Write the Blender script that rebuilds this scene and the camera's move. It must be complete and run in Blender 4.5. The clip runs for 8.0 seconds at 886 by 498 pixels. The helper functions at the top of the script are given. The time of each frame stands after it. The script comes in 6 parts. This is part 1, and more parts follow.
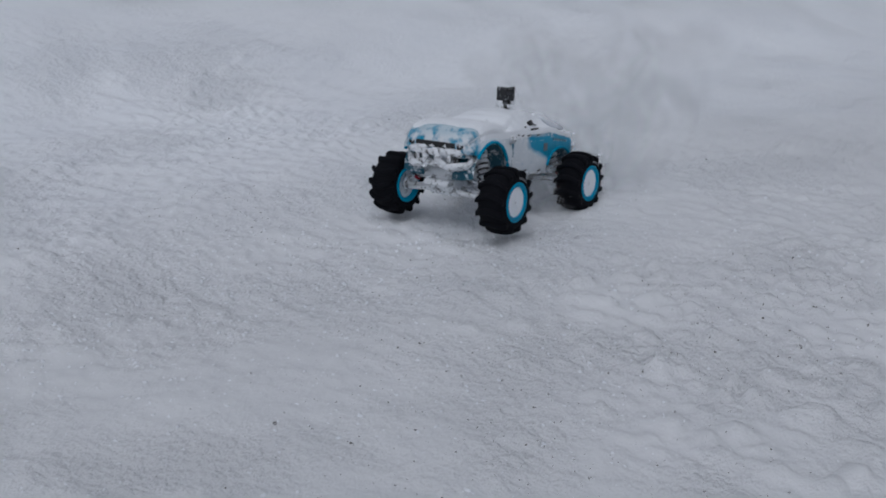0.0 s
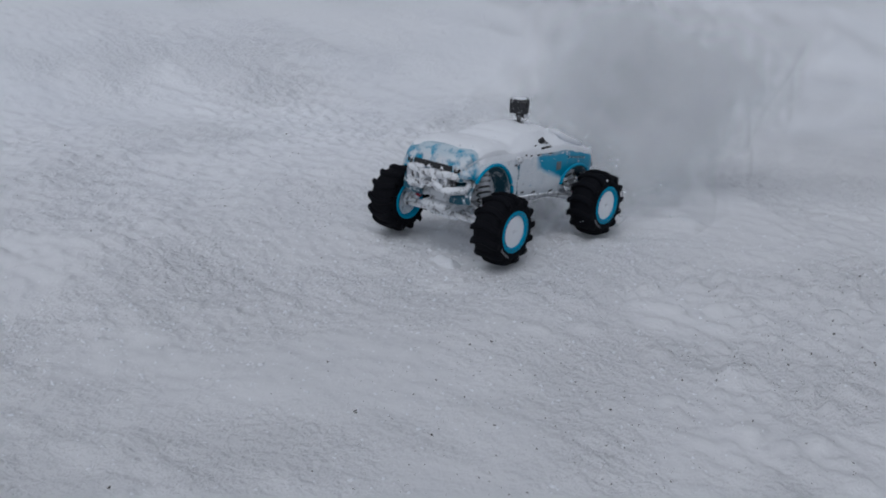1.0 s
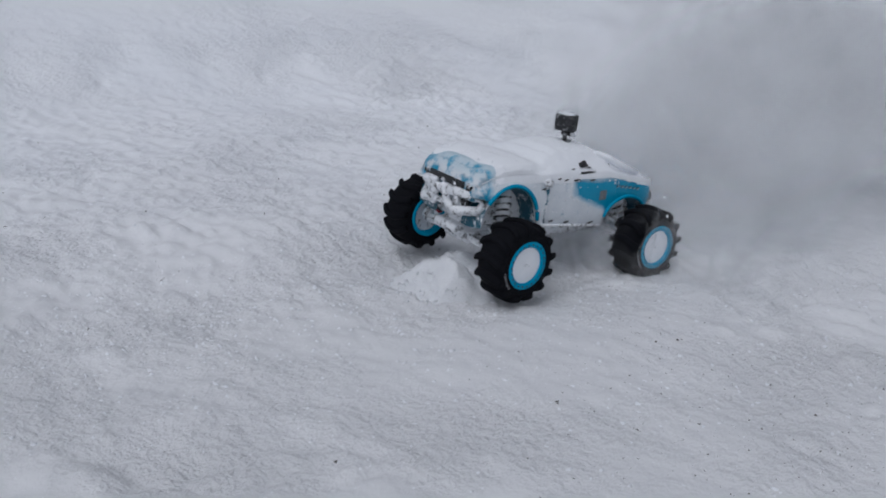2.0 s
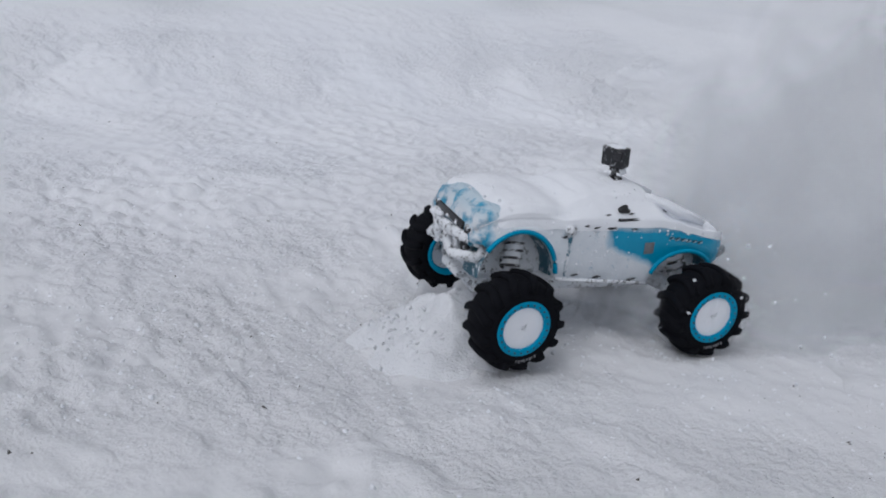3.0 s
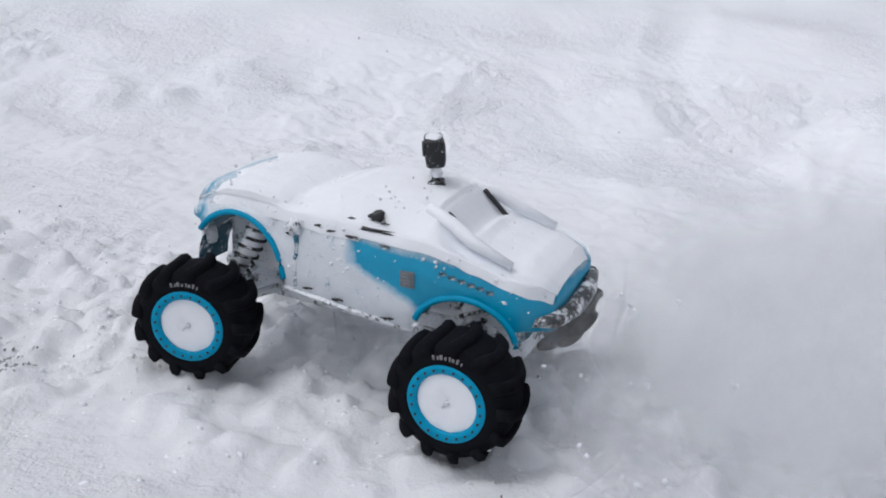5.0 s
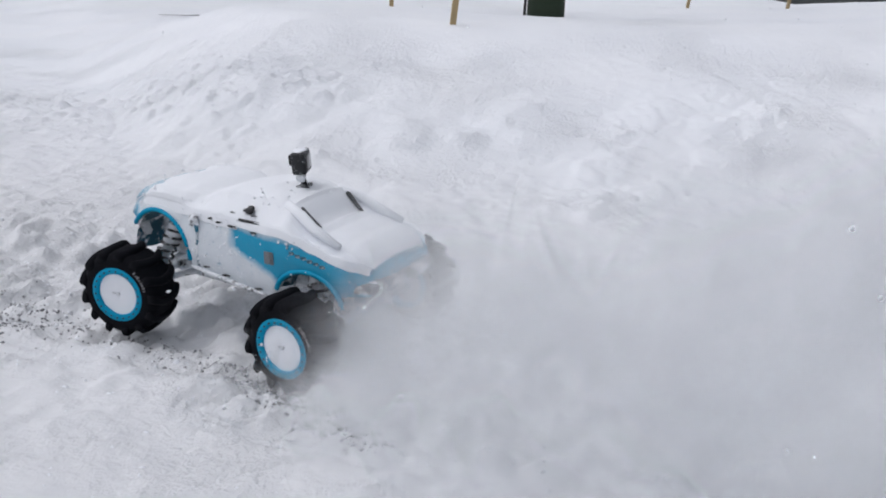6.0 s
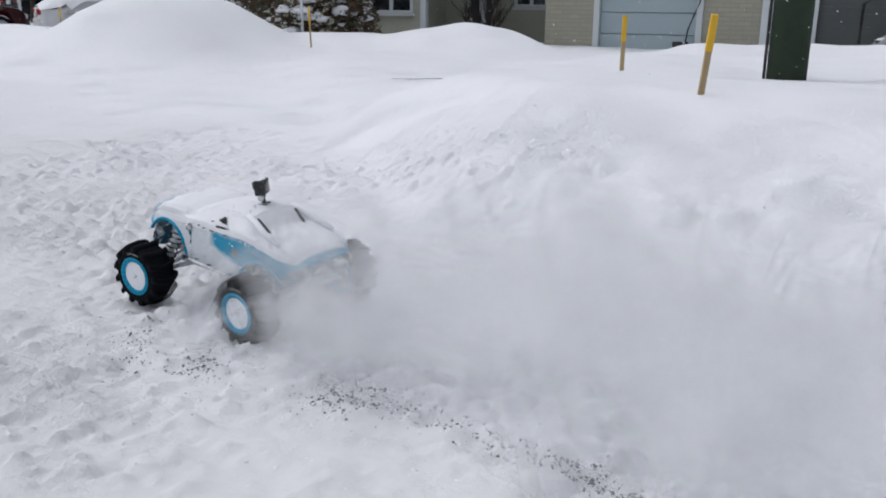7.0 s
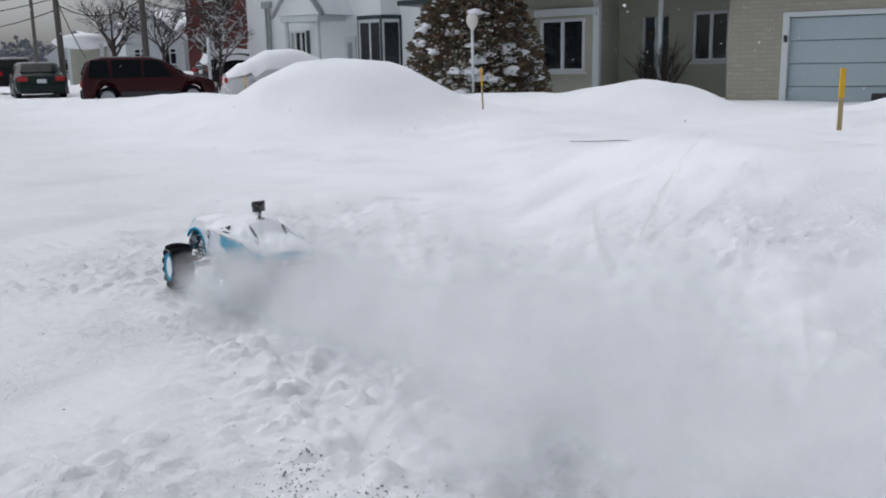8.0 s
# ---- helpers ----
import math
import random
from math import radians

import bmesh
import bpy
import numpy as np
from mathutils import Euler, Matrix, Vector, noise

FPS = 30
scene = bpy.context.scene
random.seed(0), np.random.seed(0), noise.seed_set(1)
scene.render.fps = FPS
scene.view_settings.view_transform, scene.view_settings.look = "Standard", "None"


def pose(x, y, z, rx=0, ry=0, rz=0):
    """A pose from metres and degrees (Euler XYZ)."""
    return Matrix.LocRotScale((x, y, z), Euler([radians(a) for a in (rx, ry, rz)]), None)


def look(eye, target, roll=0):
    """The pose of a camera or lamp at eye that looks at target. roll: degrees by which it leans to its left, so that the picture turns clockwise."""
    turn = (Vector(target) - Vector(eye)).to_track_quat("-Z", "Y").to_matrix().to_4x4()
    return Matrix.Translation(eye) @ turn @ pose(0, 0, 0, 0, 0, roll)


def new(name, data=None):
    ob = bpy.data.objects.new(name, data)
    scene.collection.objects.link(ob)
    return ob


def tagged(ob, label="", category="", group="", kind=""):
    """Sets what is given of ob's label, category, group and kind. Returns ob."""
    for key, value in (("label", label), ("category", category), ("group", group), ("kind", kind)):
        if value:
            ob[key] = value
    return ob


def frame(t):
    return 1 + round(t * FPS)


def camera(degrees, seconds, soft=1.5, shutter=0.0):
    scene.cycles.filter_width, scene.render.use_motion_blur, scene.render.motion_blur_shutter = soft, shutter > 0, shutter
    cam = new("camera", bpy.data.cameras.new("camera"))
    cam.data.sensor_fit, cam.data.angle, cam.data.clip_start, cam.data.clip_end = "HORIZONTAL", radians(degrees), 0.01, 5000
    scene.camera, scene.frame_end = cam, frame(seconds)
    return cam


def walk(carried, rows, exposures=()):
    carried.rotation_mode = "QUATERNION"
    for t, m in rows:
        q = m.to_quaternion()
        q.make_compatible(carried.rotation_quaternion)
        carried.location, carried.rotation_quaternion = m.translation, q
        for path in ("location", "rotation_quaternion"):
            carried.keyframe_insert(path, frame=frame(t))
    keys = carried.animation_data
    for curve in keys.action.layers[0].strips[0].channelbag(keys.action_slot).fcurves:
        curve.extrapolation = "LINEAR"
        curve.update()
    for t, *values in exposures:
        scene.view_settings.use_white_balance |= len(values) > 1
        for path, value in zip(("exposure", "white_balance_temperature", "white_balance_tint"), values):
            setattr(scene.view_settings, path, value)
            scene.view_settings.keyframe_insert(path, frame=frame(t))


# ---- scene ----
cam = camera(53.15, 8.0, soft=1.9)
# seconds, place, yaw, tilt down, lean
CAMERA_ROWS = [
    (0.0, 1.718, -1.418, 0.882, -60.63, 19.32, 1.20),
    (0.5, 1.690, -1.387, 0.870, -59.99, 19.02, 2.14),
    (1.0, 1.637, -1.326, 0.861, -59.00, 18.86, 3.38),
    (1.2, 1.614, -1.298, 0.858, -58.54, 18.83, 3.83),
    (2.3, 1.430, -1.074, 0.835, -51.05, 19.46, 3.98),
    (2.5, 1.385, -1.039, 0.835, -49.66, 19.34, 4.37),
    (3.0, 1.255, -0.925, 0.831, -44.26, 19.21, 5.22),
    (3.5, 1.196, -0.714, 0.761, -36.54, 18.77, 4.64),
    (4.0, 1.063, -0.628, 0.778, -27.90, 19.04, 4.30),
    (4.5, 0.989, -0.571, 0.774, -16.81, 18.83, 3.61),
    (5.0, 0.919, -0.459, 0.747, -5.06, 18.37, 4.36),
    (5.2, 0.869, -0.415, 0.751, -1.22, 17.78, 3.64),
    (6.3, 0.584, -0.339, 0.862, 13.92, 18.01, 1.99),
    (6.5, 0.525, -0.350, 0.885, 16.30, 17.29, 1.53),
    (7.0, 0.369, -0.466, 0.950, 22.83, 15.45, 0.70),
    (7.5, 0.182, -0.256, 0.953, 28.41, 13.36, 0.16),
    (8.0, 0.000, 0.000, 0.963, 33.67, 11.80, -1.12),
]
walk(cam, [(t, pose(x, y, z, 90 - tilt, 0, yaw) @ pose(0, 0, 0, 0, 0, lean))
           for t, x, y, z, yaw, tilt, lean in CAMERA_ROWS],
     exposures=[(0.0, -1.11, 5900, 10), (1.2, -1.06, 5900, 10), (2.4, -0.80, 6030, 11), (3.5, -0.66, 6070, 11), (4.5, -0.43, 6080, 10), (5.2, -0.28, 6200, 12),
                (6.5, -0.38, 6200, 12), (8.0, -0.34, 6200, 11)])

# ---- world and light: an overcast winter noon ----
SUN_HEIGHT, SUN_TURN = 62, 262
world = bpy.data.worlds.new("overcast")
scene.world = world
world.use_nodes = True
wn, wl = world.node_tree.nodes, world.node_tree.links
sky = wn.new("ShaderNodeTexSky")
sky.sky_type, sky.sun_disc = "NISHITA", False
sky.sun_elevation, sky.sun_rotation = radians(SUN_HEIGHT), radians(SUN_TURN)
sky.air_density, sky.dust_density = 1.0, 4.0
grey = wn.new("ShaderNodeHueSaturation")
grey.inputs["Saturation"].default_value = 0.22
wl.new(sky.outputs[0], grey.inputs["Color"])
wl.new(grey.outputs[0], wn["Background"].inputs[0])
wn["Background"].inputs[1].default_value = 0.15
sun_data = bpy.data.lights.new("sun", "SUN")
sun_data.energy, sun_data.angle, sun_data.color = 0.55, radians(65), (1.0, 0.97, 0.94)
sun = new("sun", sun_data)
sun_way = Vector((math.sin(radians(SUN_TURN)) * math.cos(radians(SUN_HEIGHT)),
                  math.cos(radians(SUN_TURN)) * math.cos(radians(SUN_HEIGHT)), math.sin(radians(SUN_HEIGHT))))
sun.matrix_world = look(sun_way * 30, (0, 0, 0))


# ---- materials ----
class Nodes:
    """A node material with short calls."""

    def __init__(self, name):
        self.mat = bpy.data.materials.new(name)
        self.mat.use_nodes = True
        self.tree = self.mat.node_tree
        self.bsdf = self.tree.nodes["Principled BSDF"]
        self.coord = self.add("ShaderNodeTexCoord").outputs["Object"]

    def add(self, kind):
        return self.tree.nodes.new(kind)

    def link(self, a, b):
        self.tree.links.new(a, b)

    def noise(self, scale, detail=4, rough=0.55, stretch=None):
        n = self.add("ShaderNodeTexNoise")
        n.inputs["Scale"].default_value, n.inputs["Detail"].default_value = scale, detail
        n.inputs["Roughness"].default_value = rough
        source = self.coord
        if stretch:
            m = self.add("ShaderNodeMapping")
            m.inputs["Scale"].default_value = stretch
            self.link(source, m.inputs[0])
            source = m.outputs[0]
        self.link(source, n.inputs["Vector"])
        return n.outputs["Fac"]

    def ramp(self, fac, stops):
        r = self.add("ShaderNodeValToRGB")
        e = r.color_ramp.elements
        for i, (p, c) in enumerate(stops):
            el = e[i] if i < 2 else e.new(p)
            el.position, el.color = p, (*c, 1) if len(c) == 3 else c
        self.link(fac, r.inputs[0])
        return r.outputs[0]

    def math(self, op, a, b=0.0, clamp=False):
        m = self.add("ShaderNodeMath")
        m.operation, m.use_clamp = op, clamp
        for i, v in enumerate((a, b)):
            if isinstance(v, (int, float)):
                m.inputs[i].default_value = v
            else:
                self.link(v, m.inputs[i])
        return m.outputs[0]

    def mix(self, fac, a, b):
        m = self.add("ShaderNodeMix")
        m.data_type = "RGBA"
        for socket, v in ((m.inputs[0], fac), (m.inputs[6], a), (m.inputs[7], b)):
            if isinstance(v, tuple):
                socket.default_value = (*v, 1)
            elif isinstance(v, (int, float)):
                socket.default_value = v
            else:
                self.link(v, socket)
        return m.outputs[2]

    def bump(self, height, strength, distance=0.01, under=None):
        b = self.add("ShaderNodeBump")
        b.inputs["Strength"].default_value, b.inputs["Distance"].default_value = strength, distance
        self.link(height, b.inputs["Height"])
        if under is not None:
            self.link(under, b.inputs["Normal"])
        return b.outputs[0]

    def finish(self, colour=None, rough=0.6, metal=0.0, normal=None, spec=None):
        for key, v in (("Base Color", colour), ("Roughness", rough), ("Metallic", metal), ("Normal", normal),
                       ("Specular IOR Level", spec)):
            if v is None:
                continue
            if isinstance(v, tuple):
                self.bsdf.inputs[key].default_value = (*v, 1)
            elif isinstance(v, (int, float)):
                self.bsdf.inputs[key].default_value = v
            else:
                self.link(v, self.bsdf.inputs[key])
        return self.mat


def snow_material(name, grain=1.0, dirt=0.0):
    n = Nodes(name)
    broad = n.noise(1.3, 4)
    lumps = n.noise(11, 4, 0.6)
    fine = n.noise(34, 5, 0.65)
    crumb = n.noise(120, 4, 0.7)
    colour = n.mix(broad, (0.80, 0.825, 0.87), (0.87, 0.88, 0.90))
    loose = n.ramp(n.noise(2.3, 5, 0.65), [(0.38, (0.25,) * 3), (0.66, (1, 1, 1))])
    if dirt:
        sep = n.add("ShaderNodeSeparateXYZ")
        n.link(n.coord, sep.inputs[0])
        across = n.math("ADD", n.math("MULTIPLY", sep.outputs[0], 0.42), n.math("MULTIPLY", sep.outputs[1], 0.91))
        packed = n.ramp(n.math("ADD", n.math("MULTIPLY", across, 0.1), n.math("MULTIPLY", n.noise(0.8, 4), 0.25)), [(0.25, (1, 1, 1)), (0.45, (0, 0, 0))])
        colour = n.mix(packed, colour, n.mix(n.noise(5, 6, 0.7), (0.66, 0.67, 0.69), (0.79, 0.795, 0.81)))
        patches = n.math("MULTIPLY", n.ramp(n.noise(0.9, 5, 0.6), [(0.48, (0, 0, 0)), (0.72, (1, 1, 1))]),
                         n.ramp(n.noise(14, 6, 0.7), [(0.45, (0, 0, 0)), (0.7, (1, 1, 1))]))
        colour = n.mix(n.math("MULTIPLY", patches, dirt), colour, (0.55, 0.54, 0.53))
    grains = n.math("MULTIPLY", loose, n.math("ADD", n.math("MULTIPLY", fine, 0.7), n.math("MULTIPLY", crumb, 0.30)))
    bump = n.bump(n.math("ADD", n.math("MULTIPLY", lumps, 0.4), grains), 0.45 * grain, 0.02)
    if dirt:
        # scattered pits and broken crust
        broken = n.ramp(n.noise(1.6, 4, 0.6), [(0.42, (0, 0, 0)), (0.68, (1, 1, 1))])
        clod = n.ramp(n.noise(48, 5, 0.6), [(0.40, (0, 0, 0)), (0.70, (1, 1, 1))])
        bump = n.bump(n.math("MULTIPLY", broken, clod), 0.7, 0.012, bump)
    return n.finish(colour, 0.75, 0, bump, 0.25)


def plain(name, colour, rough=0.6, metal=0.0, vary=0.15, scale=20, bump=0.1, dist=0.003):
    n = Nodes(name)
    dark = tuple(c * (1 - vary) for c in colour)
    light = tuple(min(1, c * (1 + vary)) for c in colour)
    f = n.noise(scale, 5, 0.6)
    g = n.noise(scale * 7, 3, 0.6)
    return n.finish(n.mix(n.math("ADD", n.math("MULTIPLY", f, 0.7), n.math("MULTIPLY", g, 0.3)), dark, light), rough, metal,
                    n.bump(g, bump, dist))


def frosted(name, colour, rough, coverage, scale=30):
    """A surface with patches of caked snow of their own shape."""
    n = Nodes(name)
    f = n.math("ADD", n.math("MULTIPLY", n.noise(scale, 5, 0.65), 0.7), n.math("MULTIPLY", n.noise(scale * 5, 3), 0.3))
    mask = n.ramp(f, [(0.56 - coverage * 0.22, (0, 0, 0)), (0.66 - coverage * 0.22, (1, 1, 1))])
    return n.finish(n.mix(mask, colour, (0.80, 0.82, 0.85)), n.math("ADD", n.math("MULTIPLY", mask, 0.4), rough, True), 0,
                    n.bump(n.math("ADD", mask, n.math("MULTIPLY", n.noise(scale * 8), 0.4)), 0.5, 0.003))


def brick_material(name, a, b, mortar):
    n = Nodes(name)
    t = n.add("ShaderNodeTexBrick")
    m = n.add("ShaderNodeMapping")
    m.inputs["Rotation"].default_value = (radians(90), 0, 0)
    n.link(n.coord, m.inputs[0])
    n.link(m.outputs[0], t.inputs["Vector"])
    for key, v in (("Color1", (*a, 1)), ("Color2", (*b, 1)), ("Mortar", (*mortar, 1)), ("Scale", 1.0), ("Mortar Size", 0.008),
                   ("Brick Width", 0.3), ("Row Height", 0.095)):
        t.inputs[key].default_value = v
    colour = n.mix(n.math("MULTIPLY", n.noise(6, 5), 0.5), t.outputs["Color"], tuple(c * 0.7 for c in a))
    return n.finish(colour, 0.85, 0, n.bump(t.outputs["Fac"], -0.6, 0.008))


def glass_material(name, tint):
    n = Nodes(name)
    return n.finish(n.mix(n.noise(2.0, 2), tint, tuple(c * 1.6 for c in tint)), 0.08, 0, None, 0.7)


def wisp_material(name, peak):
    """Airborne powder snow: thin soft veils, densest in the middle of each."""
    n = Nodes(name)
    uv = n.add("ShaderNodeTexCoord").outputs["UV"]
    length = n.add("ShaderNodeVectorMath")
    length.operation = "DISTANCE"
    length.inputs[1].default_value = (0.5, 0.5, 0)
    n.link(uv, length.inputs[0])
    round_off = n.math("MULTIPLY", n.math("SUBTRACT", 1.0, n.math("MULTIPLY", length.outputs["Value"], 2.0), True), 1.7, True)
    soft = n.math("MULTIPLY", n.math("MULTIPLY", round_off, round_off), n.math("SUBTRACT", 3.0, n.math("MULTIPLY", round_off, 2.0)))
    alpha = n.math("MULTIPLY", soft, n.math("MULTIPLY", n.ramp(n.noise(2.5, 3, 0.5), [(0.3, (0.62,) * 3), (0.7, (1, 1, 1))]), peak), True)
    white = n.add("ShaderNodeBsdfDiffuse")
    through_light = n.add("ShaderNodeBsdfTranslucent")
    clear = n.add("ShaderNodeBsdfTransparent")
    for s in (white, through_light):
        s.inputs["Color"].default_value = (0.92, 0.93, 0.94, 1)
    both, out = n.add("ShaderNodeMixShader"), n.add("ShaderNodeMixShader")
    both.inputs[0].default_value = 0.5
    n.link(white.outputs[0], both.inputs[1])
    n.link(through_light.outputs[0], both.inputs[2])
    n.link(alpha, out.inputs[0])
    n.link(clear.outputs[0], out.inputs[1])
    n.link(both.outputs[0], out.inputs[2])
    n.link(out.outputs[0], n.tree.nodes["Material Output"].inputs[0])
    return n.mat


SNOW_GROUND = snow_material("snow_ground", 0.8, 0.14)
SNOW_SOFT = snow_material("snow_soft", 0.45)
SNOW_CRUMB = snow_material("snow_crumb", 0.8)
CHURNED = plain("churned_snow", (0.73, 0.745, 0.77), 0.9, 0, 0.07, 22, 0.6, 0.008)
SNOW_CAKE = snow_material("snow_cake", 0.6)
DUST = wisp_material("snow_dust", 0.145)
# gravel and leaf bits; also the shade of small pits, laid on as flecks
GRIT_AND_PITS = plain("grit", (0.10, 0.095, 0.09), 0.9, 0, 0.4, 60)
TWIG = plain("twig", (0.06, 0.05, 0.04), 0.9, 0, 0.4, 60)
ASH_SNOW = plain("gritty_snow", (0.27, 0.27, 0.285), 0.9, 0, 0.5, 60)
RUBBER = plain("rubber", (0.005, 0.0055, 0.008), 0.8, 0, 0.4, 60, 0.3)
RUBBER.node_tree.nodes["Principled BSDF"].inputs["Specular IOR Level"].default_value = 0.10
BLUE = plain("blue_plastic", (0.0, 0.28, 0.47), 0.5, 0, 0.2, 40, 0.05)
BLUE.node_tree.nodes["Principled BSDF"].inputs["Specular IOR Level"].default_value = 0.2
BLACK = plain("black_plastic", (0.012, 0.012, 0.014), 0.4, 0, 0.3, 60)
STEEL = plain("steel", (0.35, 0.36, 0.38), 0.35, 1.0, 0.2, 40)
LETTER = plain("pale_print", (0.20, 0.20, 0.21), 0.8)
STICKER = plain("sticker_vinyl", (0.16, 0.18, 0.20), 0.6)
WORN_PRINT = frosted("worn_print", (0.02, 0.10, 0.16), 0.5, 0.3, 70)
RED_CAP = plain("red_anodised", (0.35, 0.02, 0.04), 0.3, 0.6)
FROST_BLACK = frosted("frosted_black", (0.012, 0.012, 0.014), 0.45, 0.25, 50)
FROST_TAIL = frosted("frosted_tail", (0.05, 0.055, 0.06), 0.6, 0.42, 35)
FROST_CASE = frosted("dusted_case", (0.012, 0.013, 0.016), 0.5, 0.02, 70)
FROST_GREY = frosted("frosted_chassis", (0.05, 0.05, 0.055), 0.5, 0.85, 40)
WELL = frosted("iced_well", (0.0, 0.075, 0.12), 0.5, 0.25, 25)
FROST_BLUE = frosted("frosted_blue", (0.0, 0.13, 0.21), 0.45, 0.55, 45)
FROST_DEEP = frosted("frosted_bumper", (0.02, 0.02, 0.022), 0.5, 0.80, 55)
LENS = glass_material("lens_glass", (0.005, 0.005, 0.008))


def shell_material():
    """Blue polycarbonate; powder cakes the nose, doors and upper sides and leaves the rear quarter bare."""
    n = Nodes("truck_shell")
    sep = n.add("ShaderNodeSeparateXYZ")
    n.link(n.coord, sep.inputs[0])
    x, z = sep.outputs[0], sep.outputs[2]
    wob = n.math("MULTIPLY", n.math("SUBTRACT", n.noise(11, 5, 0.6), 0.5), 0.10)
    # the bare quarter: from the door's middle to the tail, under the rail
    under = n.math("SUBTRACT", n.math("ADD", 0.285, n.math("MULTIPLY", n.math("MINIMUM", n.math("ADD", x, 0.15), 0.0), 0.14)), z)
    over = n.math("SUBTRACT", z, n.math("ADD", 0.232, n.math("MULTIPLY", x, 0.42)))
    behind = n.math("MULTIPLY", n.math("SUBTRACT", 0.0, x), 0.8)
    u = n.math("ADD", n.math("MINIMUM", n.math("MINIMUM", under, over), behind), n.math("MULTIPLY", wob, 0.55))
    bare = n.math("MULTIPLY", u, 48, True)
    specks = n.ramp(n.noise(55, 5, 0.7), [(0.60, (0, 0, 0)), (0.70, (1, 1, 1))])
    # the nose: ice worn through to the paint in patches
    nose = n.math("MULTIPLY", n.math("SUBTRACT", n.math("ADD", x, n.math("MULTIPLY", wob, 0.9)), 0.270), 45, True)
    nose = n.math("MULTIPLY", nose, n.ramp(n.noise(26, 4, 0.6), [(0.46, (0, 0, 0)), (0.62, (1, 1, 1))]))
    bare = n.math("MAXIMUM", bare, nose)
    glaze = n.math("MULTIPLY", n.math("MULTIPLY", n.math("SUBTRACT", x, 0.15), 14, True), n.math("MULTIPLY", n.math("SUBTRACT", z, 0.285), 50, True))
    mask = n.math("MAXIMUM", bare, n.math("MULTIPLY", specks, 0.55))
    paint = n.mix(n.noise(40, 3), (0.0, 0.25, 0.43), (0.0, 0.31, 0.51))
    crust = n.mix(n.noise(20, 5), (0.58, 0.63, 0.68), (0.78, 0.81, 0.84))
    crust = n.mix(n.math("MULTIPLY", glaze, 0.55), crust, n.mix(n.noise(16, 4), (0.26, 0.44, 0.54), (0.52, 0.64, 0.71)))
    return n.finish(n.mix(mask, crust, paint), n.math("SUBTRACT", 0.8, n.math("MULTIPLY", mask, 0.45)), 0,
                    n.bump(n.math("SUBTRACT", n.math("ADD", n.math("MULTIPLY", n.noise(60, 4), 0.5), n.math("MULTIPLY", n.noise(18, 4), 0.9)), mask), 0.7, 0.005))


SHELL = shell_material()


# ---- mesh helpers ----
def part(name, bm, material, parent=None, label="", m=None, smooth=True):
    """Links a bmesh as one mesh object under a thing or a part."""
    data = bpy.data.meshes.new(name)
    bmesh.ops.recalc_face_normals(bm, faces=bm.faces)
    for f in bm.faces:
        f.smooth = smooth
    bm.to_mesh(data)
    bm.free()
    data.materials.append(material)
    ob = new(name, data)
    if parent is not None:
        ob.parent = parent
    if m is not None:
        ob.matrix_basis = m
    if label:
        tagged(ob, label)
    return ob


def thing(name, m, label, category, group="", kind=""):
    ob = new(name)
    ob.empty_display_size = 0.1
    ob.matrix_basis = m
    return tagged(ob, label, category, group, kind)


def box(bm, x0, x1, y0, y1, z0, z1, bevel=0.0, m=None):
    made = bmesh.ops.create_cube(bm, size=1)["verts"]
    bmesh.ops.transform(bm, verts=made, matrix=Matrix.Translation(((x0 + x1) / 2, (y0 + y1) / 2, (z0 + z1) / 2))
                        @ Matrix.Diagonal((x1 - x0, y1 - y0, z1 - z0, 1)))
    if m is not None:
        bmesh.ops.transform(bm, verts=made, matrix=m)
    if bevel:
        edges = list({e for v in made for e in v.link_edges})
        bmesh.ops.bevel(bm, geom=edges, offset=bevel, segments=2, affect="EDGES", profile=0.5)
    return bm


def tube(bm, points, radius, sides=8, caps=True):
    """A round bar along points; radius a number or one a point."""
    pts = [Vector(p) for p in points]
    rad = radius if isinstance(radius, (list, tuple)) else [radius] * len(pts)
    rings = []
    for i, p in enumerate(pts):
        way = (pts[min(i + 1, len(pts) - 1)] - pts[max(i - 1, 0)]).normalized()
        side = way.cross(Vector((0, 0, 1)) if abs(way.z) < 0.95 else Vector((1, 0, 0))).normalized()
        up = side.cross(way)
        rings.append([bm.verts.new(p + rad[i] * (math.cos(a) * side + math.sin(a) * up))
                      for a in (2 * math.pi * k / sides for k in range(sides))])
    for a, b in zip(rings, rings[1:]):
        for k in range(sides):
            bm.faces.new((a[k], a[(k + 1) % sides], b[(k + 1) % sides], b[k]))
    if caps:
        bm.faces.new(rings[0][::-1])
        bm.faces.new(rings[-1])
    return bm


def lathe(bm, profile, steps=40, axis="Y", closed=False):
    """Turns a profile of (radius, along) about an axis."""
    rings = []
    for k in range(steps):
        a = 2 * math.pi * k / steps
        c, s = math.cos(a), math.sin(a)
        rings.append([bm.verts.new((r * c, h, r * s) if axis == "Y" else (r * c, r * s, h)) for r, h in profile])
    n = len(profile)
    for k in range(steps):
        a, b = rings[k], rings[(k + 1) % steps]
        for i in range(n if closed else n - 1):
            j = (i + 1) % n
            bm.faces.new((a[i], a[j], b[j], b[i]))
    return bm


def loft(bm, sections, closed=False):
    rows = [[bm.verts.new(p) for p in s] for s in sections]
    n = len(rows[0])
    for a, b in zip(rows, rows[1:]):
        for i in range(n if closed else n - 1):
            j = (i + 1) % n
            bm.faces.new((a[i], a[j], b[j], b[i]))
    return rows


